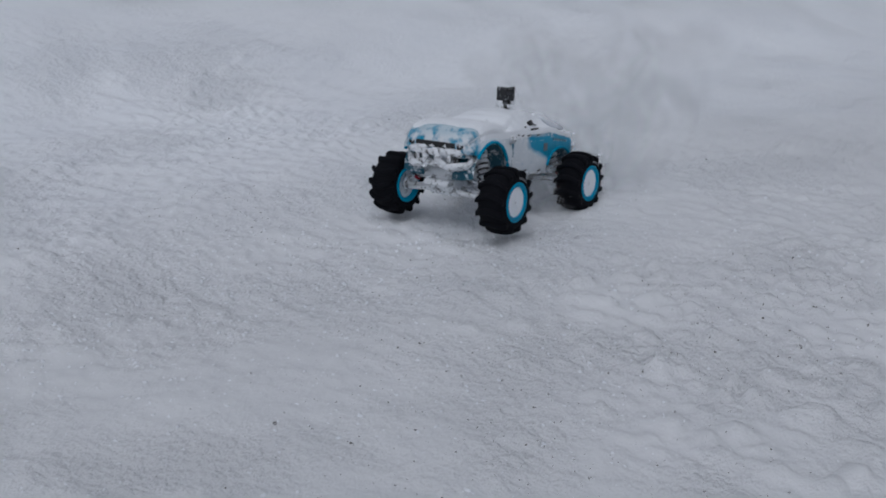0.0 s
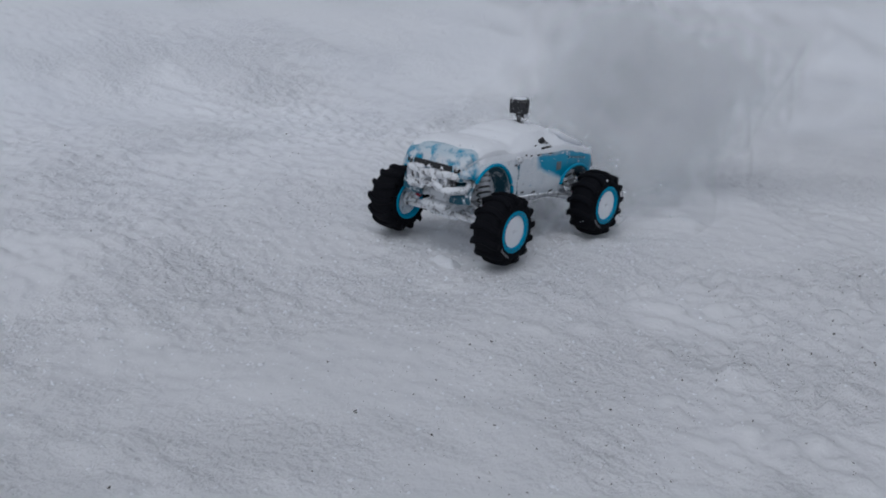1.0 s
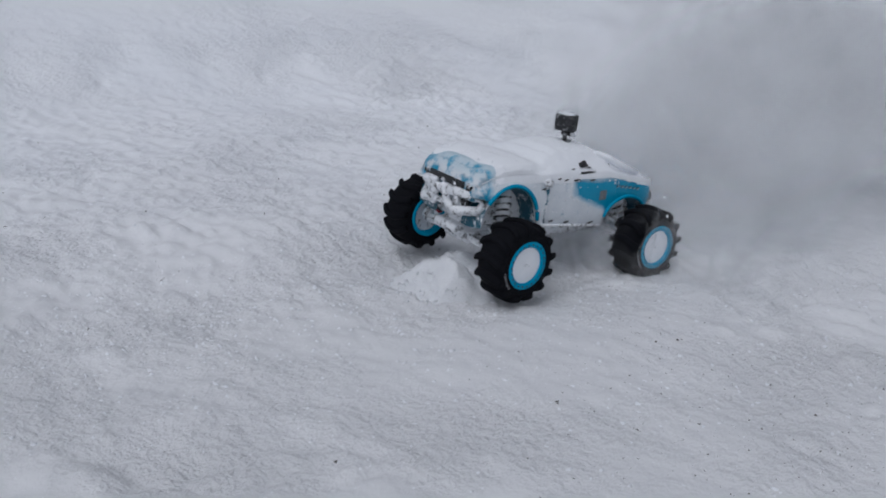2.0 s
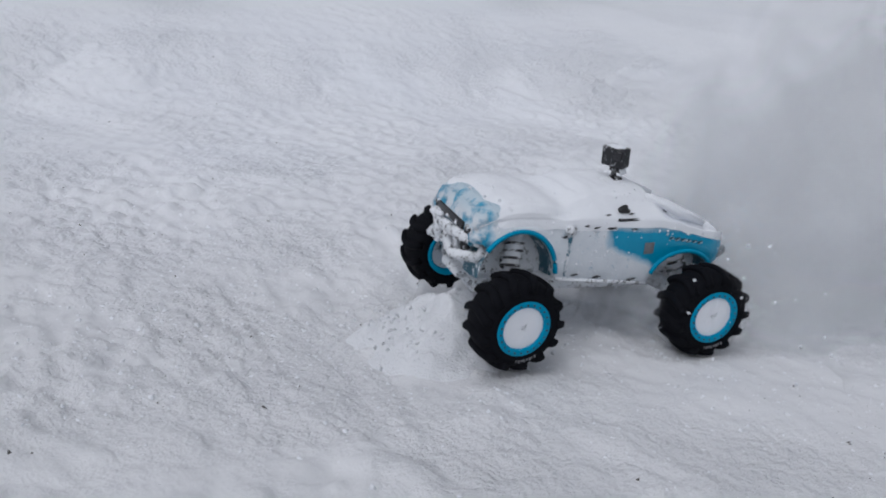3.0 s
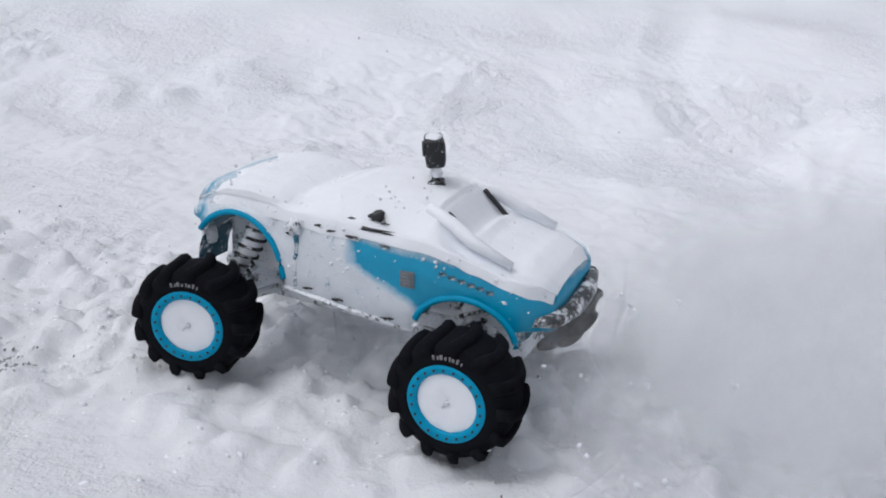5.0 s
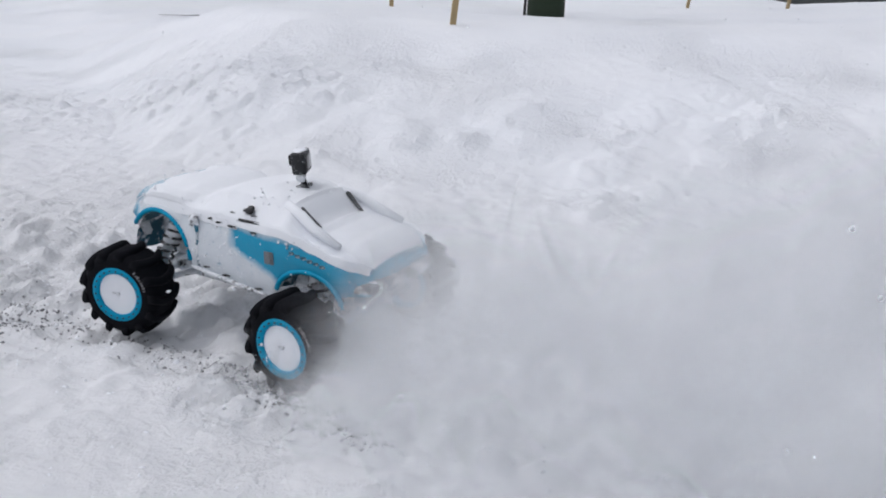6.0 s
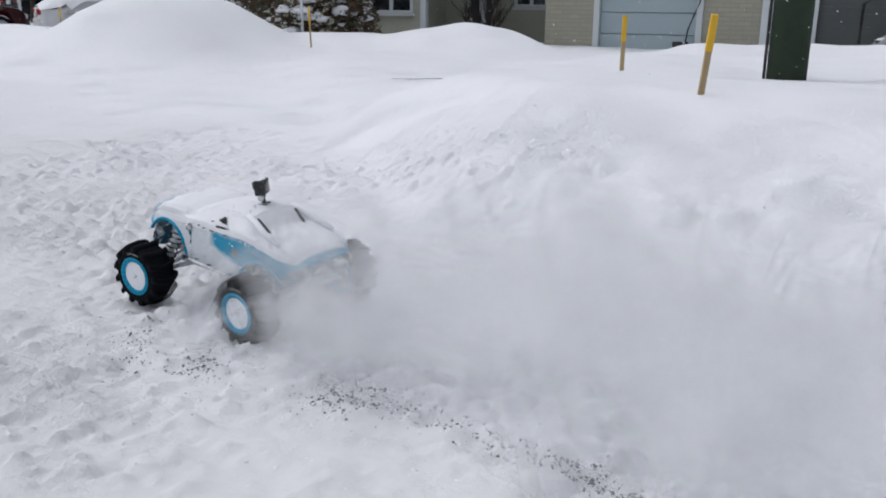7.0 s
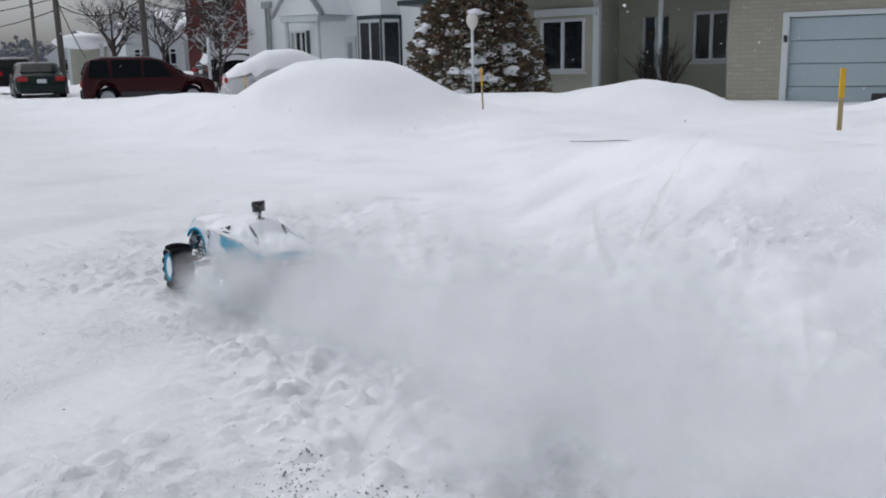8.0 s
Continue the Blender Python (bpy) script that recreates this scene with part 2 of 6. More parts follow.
def lump(bm, centre, radii, rough=0.2, seed=0, sub=2):
    made = bmesh.ops.create_icosphere(bm, subdivisions=sub, radius=1)["verts"]
    off = Vector((seed * 7.3, seed * 3.1, seed * 1.7))
    for v in made:
        k = 1 + rough * noise.noise(v.co * 1.7 + off) + rough * 0.5 * noise.noise(v.co * 4.1 + off)
        v.co = Vector(centre) + Vector((v.co.x * radii[0], v.co.y * radii[1], v.co.z * radii[2])) * k
    return bm


def scatter(name, places, material, label, category, flat=0.6, seed=1):
    """Many small bits, too many to count, as one sheet of geometry; places: x, y, z, size."""
    rng = np.random.default_rng(seed)
    base = np.array([(1, 0, 0), (-1, 0, 0), (0, 1, 0), (0, -1, 0), (0, 0, 1), (0, 0, -1)], float)
    tri = np.array([(0, 2, 4), (2, 1, 4), (1, 3, 4), (3, 0, 4), (2, 0, 5), (1, 2, 5), (3, 1, 5), (0, 3, 5)])
    places = np.asarray(places, float)
    n = len(places)
    q = rng.normal(size=(n, 3, 3))
    q, _ = np.linalg.qr(q)
    shape = base[None] * rng.uniform(0.55, 1.25, (n, 6, 1)) * np.stack([np.ones(n), rng.uniform(0.5, 1, n), rng.uniform(flat * 0.6, flat * 1.3, n)], 1)[:, None]
    co = np.einsum("nij,nkj->nki", q, shape) * places[:, 3][:, None, None] + places[:, None, :3]
    faces = (tri[None] + 6 * np.arange(n)[:, None, None]).reshape(-1, 3)
    data = bpy.data.meshes.new(name)
    data.from_pydata(co.reshape(-1, 3).tolist(), [], faces.tolist())
    data.update()
    data.polygons.foreach_set("use_smooth", np.ones(len(faces), dtype=bool))
    data.materials.append(material)
    return tagged(new(name, data), label, category, kind="stuff")


# ---- the truck's way ----
# seconds, place on the snow, heading, nose up, lean to its right
TRUCK_ROWS = [
    (0.0, 4.367, -0.106, -0.012, 172.60, 4.36, 2.37),
    (0.5, 4.257, -0.088, -0.013, 171.01, 2.61, 1.46),
    (1.0, 4.104, -0.042, -0.013, 169.11, 0.31, 0.60),
    (1.2, 4.025, -0.028, -0.011, 168.43, 1.14, 0.86),
    (2.3, 3.390, 0.158, -0.034, 161.20, 3.10, -1.50),
    (2.5, 3.278, 0.192, -0.027, 159.90, 1.80, -2.41),
    (3.0, 2.870, 0.304, -0.012, 158.00, 1.10, -1.80),
    (3.5, 2.478, 0.589, -0.040, 158.44, 1.87, -6.38),
    (4.0, 1.967, 0.732, -0.012, 154.18, 2.51, -5.92),
    (4.5, 1.463, 0.875, 0.011, 150.03, 1.94, -2.44),
    (5.0, 0.950, 1.035, 0.035, 152.37, 1.17, -2.04),
    (5.2, 0.759, 1.120, 0.043, 152.86, -0.79, -1.46),
    (6.3, -0.362, 1.610, -0.020, 162.74, 0.93, -0.73),
    (6.5, -0.580, 1.687, -0.013, 163.97, 1.12, 0.14),
    (7.0, -1.289, 1.834, -0.002, 166.87, 2.53, -1.93),
    (7.5, -2.065, 2.248, 0.004, 167.03, 4.90, -0.52),
    (8.0, -2.856, 2.713, -0.026, 165.59, 1.36, 3.41),
]
STEER_ROWS = [(0, 2), (3, 4), (3.5, 6), (4, 10), (4.5, 13), (5.2, 15), (6.3, 13), (6.5, 11), (7.0, 4), (7.5, -8), (8.0, -9)]
_tt = [r[0] for r in TRUCK_ROWS]


def truck_state(t):
    """x, y, z, heading, pitch, lean, eased between the rows (Hermite)."""
    if t <= 0:
        a, b = TRUCK_ROWS[0], TRUCK_ROWS[1]
        return [a[i] + (b[i] - a[i]) / (b[0] - a[0]) * t * (i < 3) for i in range(1, 7)]
    k = max(i for i, v in enumerate(_tt) if v <= t)
    k = min(k, len(_tt) - 2)
    a, b = TRUCK_ROWS[k], TRUCK_ROWS[k + 1]
    w = b[0] - a[0]
    before = TRUCK_ROWS[max(k - 1, 0)]
    after = TRUCK_ROWS[min(k + 2, len(_tt) - 1)]
    u = (t - a[0]) / w
    out = []
    for i in range(1, 7):
        ma = (b[i] - before[i]) / (b[0] - before[0]) * w
        mb = (after[i] - a[i]) / (after[0] - a[0]) * w
        out.append((2 * u ** 3 - 3 * u ** 2 + 1) * a[i] + (u ** 3 - 2 * u ** 2 + u) * ma + (3 * u ** 2 - 2 * u ** 3) * b[i] + (u ** 3 - u ** 2) * mb)
    return out


def truck_pose(t):
    x, y, z, heading, pitch, lean = truck_state(t)
    return pose(x, y, z, 0, 0, heading) @ pose(0, 0, 0, 0, -pitch, 0) @ pose(0, 0, 0, lean, 0, 0)


# ---- the ground: one sheet of snow ----
def hashed(ix, iy, seed):
    h = (ix * 374761393 + iy * 668265263 + seed * 1442695041) & 0x7FFFFFFF
    h = ((h ^ (h >> 13)) * 1274126177) & 0x7FFFFFFF
    return ((h ^ (h >> 16)) & 0xFFFF) / 65535.0


def value_noise(x, y, seed):
    ix, iy = np.floor(x).astype(np.int64), np.floor(y).astype(np.int64)
    fx, fy = x - ix, y - iy
    fx, fy = fx * fx * (3 - 2 * fx), fy * fy * (3 - 2 * fy)
    a, b = hashed(ix, iy, seed), hashed(ix + 1, iy, seed)
    c, d = hashed(ix, iy + 1, seed), hashed(ix + 1, iy + 1, seed)
    return (a * (1 - fx) + b * fx) * (1 - fy) + (c * (1 - fx) + d * fx) * fy - 0.5


def fbm(x, y, scale, octaves, seed, gain=0.5):
    out, amp = 0, 1.0
    for o in range(octaves):
        out = out + amp * value_noise(x * scale + 13.7 * o, y * scale - 7.1 * o, seed + o)
        scale, amp = scale * 2.03, amp * gain
    return out


def crumb_cells(x, y, size, seed, fill):
    """Broken lumps: one rounded crumb in some cells of a grid, by its own place, size and height."""
    gx, gy = x / size, y / size
    ix, iy = np.floor(gx).astype(np.int64), np.floor(gy).astype(np.int64)
    out = np.zeros_like(gx)
    for dx in (-1, 0, 1):
        for dy in (-1, 0, 1):
            cx, cy = ix + dx, iy + dy
            there = hashed(cx, cy, seed + 3) < fill
            r = 0.32 + 0.50 * hashed(cx, cy, seed + 2)
            long = 0.7 + 0.6 * hashed(cx, cy, seed + 4)
            d2 = (((gx - cx - hashed(cx, cy, seed)) * long) ** 2 + ((gy - cy - hashed(cx, cy, seed + 1)) / long) ** 2) / (r * r)
            out = np.maximum(out, np.where(there, np.sqrt(np.clip(1 - d2, 0, 1)) * r * (0.4 + 0.6 * hashed(cx, cy, seed + 5)), 0))
    return out * size


def ease(a, b, v):
    u = np.clip((v - a) / (b - a), 0, 1)
    return u * u * (3 - 2 * u)


PATH = np.array([truck_state(t)[:4] for t in np.arange(0, 8.01, 0.1)])


def ground_height(x, y):
    x, y = np.asarray(x, float), np.asarray(y, float)
    start = 3.1 - 0.40 * np.clip(x - 2.4, 0, 20) + 1.25 * np.clip(-1.2 - x, 0, 6)
    d = y - start
    z = 0.30 * ease(-0.25, 1.0, d) + 0.19 * ease(0.7, 1.8, d) - 0.06 * ease(2.2, 4, d)
    z = z * (1 - 0.75 * ease(9, 16, y)) * (1 - 0.62 * ease(-1.6, -3.6, x))
    # ploughed heaps before the houses
    for cx, cy, rx, ry, h in ((-9.05, 10.8, 1.45, 1.5, 0.86), (-8.4, 11.35, 0.9, 0.9, 0.07), (-7.6, 11.9, 1.2, 1.2, 0.22), (-10.3, 10.3, 1.5, 1.2, 0.28), (-14.0, 14.0, 2.3, 1.3, 0.30), (-13.9, 11.9, 2.0, 1.2, 0.36), (-11.7, 11.0, 1.5, 1.2, 0.26),
                              (-5.5, 15.9, 1.0, 0.9, 0.46), (-6.7, 15.6, 0.9, 0.9, 0.30), (-8.6, 16.2, 1.6, 1.2, 0.32), (-11.5, 16.5, 2.2, 1.4, 0.25),
                              (0.2, 16.5, 2.4, 1.2, 0.26), (-1.6, 15.4, 1.0, 0.8, 0.22), (2.6, 15.8, 1.6, 1.2, 0.30), (-23.0, 19.2, 2.0, 1.4, 0.12), (-33.5, 27.5, 5, 3, 0.8)):
        r2 = ((x - cx) / rx) ** 2 + ((y - cy) / ry) ** 2
        z = z + h * np.exp(-r2 ** 1.25)
    near = np.exp(-((x - 0.8) ** 2 + (y - 1.5) ** 2) / 90)
    # ruts along the street
    v = 0.42 * x + 0.91 * y
    rut = 0.012 * np.sin(v * 5.1 + 1.5 * fbm(x, y, 0.35, 2, 5)) * ease(0.2, -0.8, d)
    # lumps, crumbs
    soft_bank = ease(0.4, 1.6, d)
    z = z + near * (rut * (0.5 + fbm(x, y, 0.5, 2, 9)) + (0.036 * fbm(x, y, 0.9, 3, 21) + 0.012 * fbm(x, y, 4.5, 3, 33) + (0.18 + 1.0 * ease(0.0, 0.35, fbm(x, y, 0.9, 3, 47))) * (0.024 * np.maximum(fbm(x, y, 8, 3, 41) - 0.05, 0) - 0.016 * np.maximum(fbm(x, y, 11, 2, 43) - 0.18, 0) + 0.010 * fbm(x, y, 27, 2, 55))) * (1 - 0.75 * soft_bank))
    z = z + 0.10 * np.abs(fbm(x, y, 1.9, 3, 61)) * np.exp(-((d - 0.35) / 0.45) ** 2) * near
    z = z + (1 - near) * (0.10 * fbm(x, y, 0.25, 3, 71) + 0.085 * fbm(x, y, 0.9, 3, 73))
    # a sled's groove down the bank, a footprint in it
    line = x - (2.62 - 0.30 * ease(2.4, 3.6, y) + 0.45 * ease(3.4, 5.4, y) + 0.03 * np.sin(y * 3))
    z = z - (0.013 * np.exp(-(line / 0.11) ** 2) - 0.009 * np.exp(-((np.abs(line) - 0.19) / 0.07) ** 2)) * ease(2.3, 2.8, y) * ease(5.6, 4.6, y)
    z = z - 0.09 * np.exp(-(((x - 4.54) / 0.10) ** 2 + ((y - 4.49) / 0.16) ** 2) ** 2)
    z = z + (0.06 * ease(0.6, 2.0, x) + 0.16 * ease(1.8, 4.0, x)) * ease(4.2, 6.0, y) * ease(13, 9, y)
    for cx, cy, r, h in ((1.30, 2.05, 0.11, 0.045), (-0.18, 3.23, 0.11, 0.05), (0.06, 3.27, 0.10, 0.045), (0.62, 2.75, 0.15, 0.05), (1.9, 2.5, 0.16, 0.05), (-0.6, 3.0, 0.18, 0.05)):
        z = z + h * np.exp(-(((x - cx) / r) ** 2 + ((y - cy) / r) ** 2) ** 1.4) * (0.8 + 0.8 * fbm(x, y, 9, 2, 65))
    # broken snow
    fine = (x > -4.6) & (x < 6.2) & (y > -1.9) & (y < 5.2)
    if np.any(fine):
        xs, ys = x[fine], y[fine]
        loose = ease(-0.15, 0.35, fbm(xs, ys, 0.8, 3, 111)) * (1 - 0.85 * soft_bank[fine])
        z[fine] += (0.25 + 0.75 * loose) * (0.70 * crumb_cells(xs, ys, 0.052, 201, 0.30) + 0.70 * crumb_cells(xs + 3, ys, 0.030, 221, 0.38)) * (1 - 0.7 * soft_bank[fine])
        z[fine] += 0.016 * fbm(xs, ys, 3.4, 3, 115) * (1 - 0.7 * soft_bank[fine])
    # the snow as the truck's wheels found it
    flat = (np.abs(y - 1.0) < 3.5) & (x > -4) & (x < 6)
    if np.any(flat):
        xs, ys = x[flat], y[flat]
        best, level = np.full(xs.shape, 9.0), np.zeros(xs.shape)
        for px, py, pz, _ in PATH:
            r2 = (xs - px) ** 2 + (ys - py) ** 2
            hit = r2 < best
            best, level = np.where(hit, r2, best), np.where(hit, pz, level)
        k = np.exp(-(best / 0.16) ** 1.5)
        churned = 0.30 + 0.70 * ease(2.5, 1.0, xs)
        rough = 0.016 * fbm(xs, ys, 9, 3, 83) + churned * (0.022 * fbm(xs, ys, 7, 3, 81) + 0.85 * crumb_cells(xs, ys, 0.066, 241, 0.45) + 0.85 * crumb_cells(xs, ys + 5, 0.040, 261, 0.5)
                 + 0.75 * crumb_cells(xs + 9, ys, 0.027, 281, 0.5))
        z[flat] = z[flat] * (1 - k) + k * (level + rough - 0.020)
    return z


def graded(a, b, step, far, grow):
    inner = list(np.arange(a, b + step / 2, step))
    s, left, right = step, [], []
    p, q = a, inner[-1]
    while q - b < far:
        s = min(s * grow, 40)
        p, q = p - s, q + s
        left.append(p), right.append(q)
    return np.array(left[::-1] + inner + right)


def build_ground():
    gx, gy = graded(-3.8, 5.2, 0.0125, 700, 1.07), graded(-1.4, 4.2, 0.0125, 700, 1.07)
    X, Y = np.meshgrid(gx, gy)
    shape = X.shape
    Z = ground_height(X.ravel(), Y.ravel())
    co = np.column_stack([X.ravel(), Y.ravel(), Z])
    nx, ny = shape[1], shape[0]
    i = np.arange(nx * ny).reshape(ny, nx)
    quads = np.column_stack([i[:-1, :-1].ravel(), i[:-1, 1:].ravel(), i[1:, 1:].ravel(), i[1:, :-1].ravel()])
    data = bpy.data.meshes.new("ground")
    data.vertices.add(len(co))
    data.vertices.foreach_set("co", co.ravel())
    data.loops.add(quads.size)
    data.loops.foreach_set("vertex_index", quads.ravel().astype(np.int32))
    data.polygons.add(len(quads))
    data.polygons.foreach_set("loop_start", np.arange(0, quads.size, 4, dtype=np.int32))
    data.polygons.foreach_set("use_smooth", np.ones(len(quads), dtype=bool))
    data.update(calc_edges=True)
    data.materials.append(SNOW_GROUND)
    return tagged(new("ground", data), "snow-covered street and front yards with churned, packed powder", "ground", kind="structure")


build_ground()


def height(x, y):
    return float(ground_height(np.array([x]), np.array([y]))[0])


# ---- the truck ----
HALF, AXLE = 0.145, 0.24
HUB_Y, HUB_Z, TYRE_R = 0.215, 0.105, 0.100


def arch(x, centre, half, low, top):
    u = (x - centre) / half
    return low + (top - low) * math.sqrt(max(0, 1 - u * u)) if abs(u) < 1 else None


def shell_low(x):
    a = arch(x, 0.212, 0.092, 0.168, 0.274) if x < 0.295 else None
    if a is not None:
        return max(a, 0.24) if x > 0.26 else a
    b = arch(x, -0.215, 0.086, 0.148, 0.220)
    if b is not None:
        return max(b, 0.188) if x < -0.27 else b
    if x > 0.2:
        return 0.245
    if x > -0.2:
        return 0.145 + (x + 0.13) / 0.25 * 0.022
    return 0.190


def shell_top(x):
    """Height of the middle of the roofline, half its width, and the shoulder's height."""
    knots = ((-0.342, 0.246, 0.092, 0.238), (-0.32, 0.256, 0.110, 0.248), (-0.28, 0.267, 0.120, 0.257), (-0.215, 0.279, 0.120, 0.268), (-0.185, 0.289, 0.110, 0.276),
             (-0.130, 0.333, 0.098, 0.284), (-0.05, 0.340, 0.098, 0.287), (0.02, 0.337, 0.100, 0.287), (0.06, 0.327, 0.106, 0.286), (0.105, 0.311, 0.116, 0.286),
             (0.15, 0.319, 0.126, 0.289), (0.21, 0.322, 0.128, 0.290), (0.274, 0.318, 0.126, 0.286), (0.305, 0.304, 0.119, 0.275), (0.318, 0.272, 0.108, 0.258))
    for a, b in zip(knots, knots[1:]):
        if x <= b[0]:
            u = (x - a[0]) / (b[0] - a[0])
            u = u * u * (3 - 2 * u)
            return [a[i] + (b[i] - a[i]) * u for i in (1, 2, 3)]
    return knots[-1][1:]


def shell_section(x, side_only=False):
    """From the left sill over the top to the right sill."""
    low = shell_low(x)
    top, wide, shoulder = shell_top(x)
    taper = 1 - 0.14 * max(0, (x - 0.26) / 0.058) ** 2 - 0.36 * max(0, (-0.28 - x) / 0.072) ** 2
    half = HALF * taper
    mid = max(low + 0.004, min(0.230, shoulder - 0.024))
    left = [(half * 0.985, low), (half * 1.01, max(low + 0.002, (low + mid) / 2)), (half, mid + 0.01), (half * 0.965, shoulder - 0.004), (half * 0.90, shoulder + 0.006),
            (wide + 0.006, top - 0.020), (wide - 0.008, top - 0.006), (wide * 0.6, top), (0, top + 0.003)]
    return left + [(-y, z) for y, z in left[-2::-1]]


def shell_side(x, z):
    """Half width of the shell's flank at a height."""
    sec = shell_section(x)[:5]
    return float(np.interp(z, [p[1] for p in sec], [p[0] for p in sec]))


def stations(a, b, n):
    xs = [a + (b - a) * i / (n - 1) for i in range(n)]
    return sorted(set(xs + [0.1205, 0.121, 0.3005, -0.1295, -0.3005]))


def wheel(m, truck, name, label, outward):
    """A wheel whose outer face looks along +y of its own space (turned for the other side)."""
    hub = tagged(new(name), label)
    hub.parent = truck
    hub.matrix_basis = m
    flip = Matrix.Identity(4) if outward > 0 else pose(0, 0, 0, 0, 0, 180)
    key = "tyre_mesh"
    first_lug = 0
    if key not in WHEEL_MESHES:
        bm = bmesh.new()
        w = 0.0445
        lathe(bm, [(0.058, w), (0.066, w + 0.003), (0.080, w + 0.001), (0.091, w - 0.008), (0.0955, w - 0.022), (0.097, 0), (0.0955, -w + 0.022),
                   (0.091, -w + 0.008), (0.080, -w - 0.001), (0.066, -w - 0.003), (0.058, -w)], 56, "Y", True)
        tyre = part("tyre", bm, RUBBER, hub, "black rubber paddle tyre with scooped lugs", flip)
        WHEEL_MESHES[key] = tyre.data
        # one scooped paddle of the tread
        bm = bmesh.new()
        rows = []
        for j in range(9):
            y = -0.047 + 0.094 * j / 8
            bend = 0.16 * (1 - (y / 0.047) ** 2)
            edge = 0.009 * (abs(y) / 0.047) ** 3
            rows.append([(r * math.cos(bend + lag), y, r * math.sin(bend + lag)) for r, lag in (
                (0.088 - edge, 0.150), (0.0995 - edge, 0.115), (0.1058 - edge, 0.070), (0.1066 - edge, -0.030), (0.1035 - edge, -0.075), (0.088 - edge, -0.105))])
        made = loft(bm, rows, True)
        bm.faces.new(made[0][::-1])
        bm.faces.new(made[-1])
        first = part("tread_lug", bm, RUBBER, hub, "", flip)
        WHEEL_MESHES["lug"] = first.data
        first_lug = 1
        bm = bmesh.new()
        lathe(bm, [(0.0630, 0.039), (0.0640, 0.0445), (0.0615, 0.0475), (0.0500, 0.0465), (0.0475, 0.0445), (0.0475, 0.035), (0.0630, 0.035)], 56, "Y", True)
        lathe(bm, [(0.0605, -0.040), (0.0605, -0.048), (0.050, -0.048), (0.047, -0.032), (0.047, -0.028), (0.0605, -0.036)], 40, "Y", True)
        ring = part("rim", bm, BLUE, hub, "blue beadlock rim", flip)
        WHEEL_MESHES["rim"] = ring.data
        bm = bmesh.new()
        for k in range(22):
            a = 2 * math.pi * k / 22
            m2 = Matrix.Translation((0.0550 * math.cos(a), 0.0478, 0.0550 * math.sin(a))) @ Matrix.Rotation(math.pi / 2, 4, "X")
            bmesh.ops.create_cone(bm, cap_ends=True, segments=6, radius1=0.0021, radius2=0.0018, depth=0.003, matrix=m2)
        bolts = part("bolts", bm, BLACK, hub, "", flip)
        WHEEL_MESHES["bolts"] = bolts.data
        bm = bmesh.new()
        rows = []
        for i, r in enumerate((0.0005, 0.012, 0.024, 0.037, 0.0480)):
            rows.append([(r * math.cos(a), 0.0430 + 0.0025 * noise.noise(Vector((r * 60 * math.cos(a), r * 60 * math.sin(a), 3))) - (0.004 if i == 0 else 0) - (0.002 if i == 4 else 0),
                          r * math.sin(a)) for a in (2 * math.pi * k / 40 for k in range(40))])
        loft(bm, rows, True)
        plug = part("snow_plug", bm, SNOW_CAKE, hub, "snow packed flush in the rim", flip)
        WHEEL_MESHES["plug"] = plug.data
        bm = bmesh.new()
        lathe(bm, [(0.0005, -0.028), (0.04, -0.030), (0.047, -0.034)], 32, "Y")
        dish = part("dish", bm, FROST_GREY, hub, "", flip)
        WHEEL_MESHES["dish"] = dish.data
        bm = bmesh.new()
        lathe(bm, [(0.0005, 0.0440), (0.004, 0.0440), (0.0045, 0.040)], 10, "Y")
        box(bm, 0.004, 0.012, 0.0435, 0.0450, -0.001, 0.0015)
        nut = part("axle_nut", bm, FROST_DEEP, hub, "", flip)
        WHEEL_MESHES["nut"] = nut.data
        bm = bmesh.new()
        for start, count in ((3.6, 8),):
            for k in range(count):
                m2 = Matrix.Rotation(start + k * 0.085, 4, "Y")
                box(bm, 0.0715, 0.0715 + 0.007 * (0.7 + 0.3 * (k % 2)), 0.0455, 0.0478, -0.0012 - 0.001 * (k % 3), 0.0012, 0, m2)
        bars = tagged(part("side_print", bm, LETTER, hub, "", flip), kind="stuff")
        WHEEL_MESHES["print"] = bars.data
    else:
        for nm, k, lab in (("tyre", key, "black rubber paddle tyre with scooped lugs"), ("rim", "rim", "blue beadlock rim"), ("bolts", "bolts", ""),
                           ("snow_plug", "plug", "snow packed flush in the rim"), ("dish", "dish", ""), ("axle_nut", "nut", ""), ("side_print", "print", "")):
            ob = new(nm, WHEEL_MESHES[k])
            ob.parent, ob.matrix_basis = hub, flip
            if lab:
                tagged(ob, lab)
    for k in range(first_lug, 13):
        ob = new("tread_lug", WHEEL_MESHES["lug"])
        ob.parent, ob.matrix_basis = hub, flip @ Matrix.Rotation(2 * math.pi * k / 13, 4, "Y")
    return hub


WHEEL_MESHES = {}


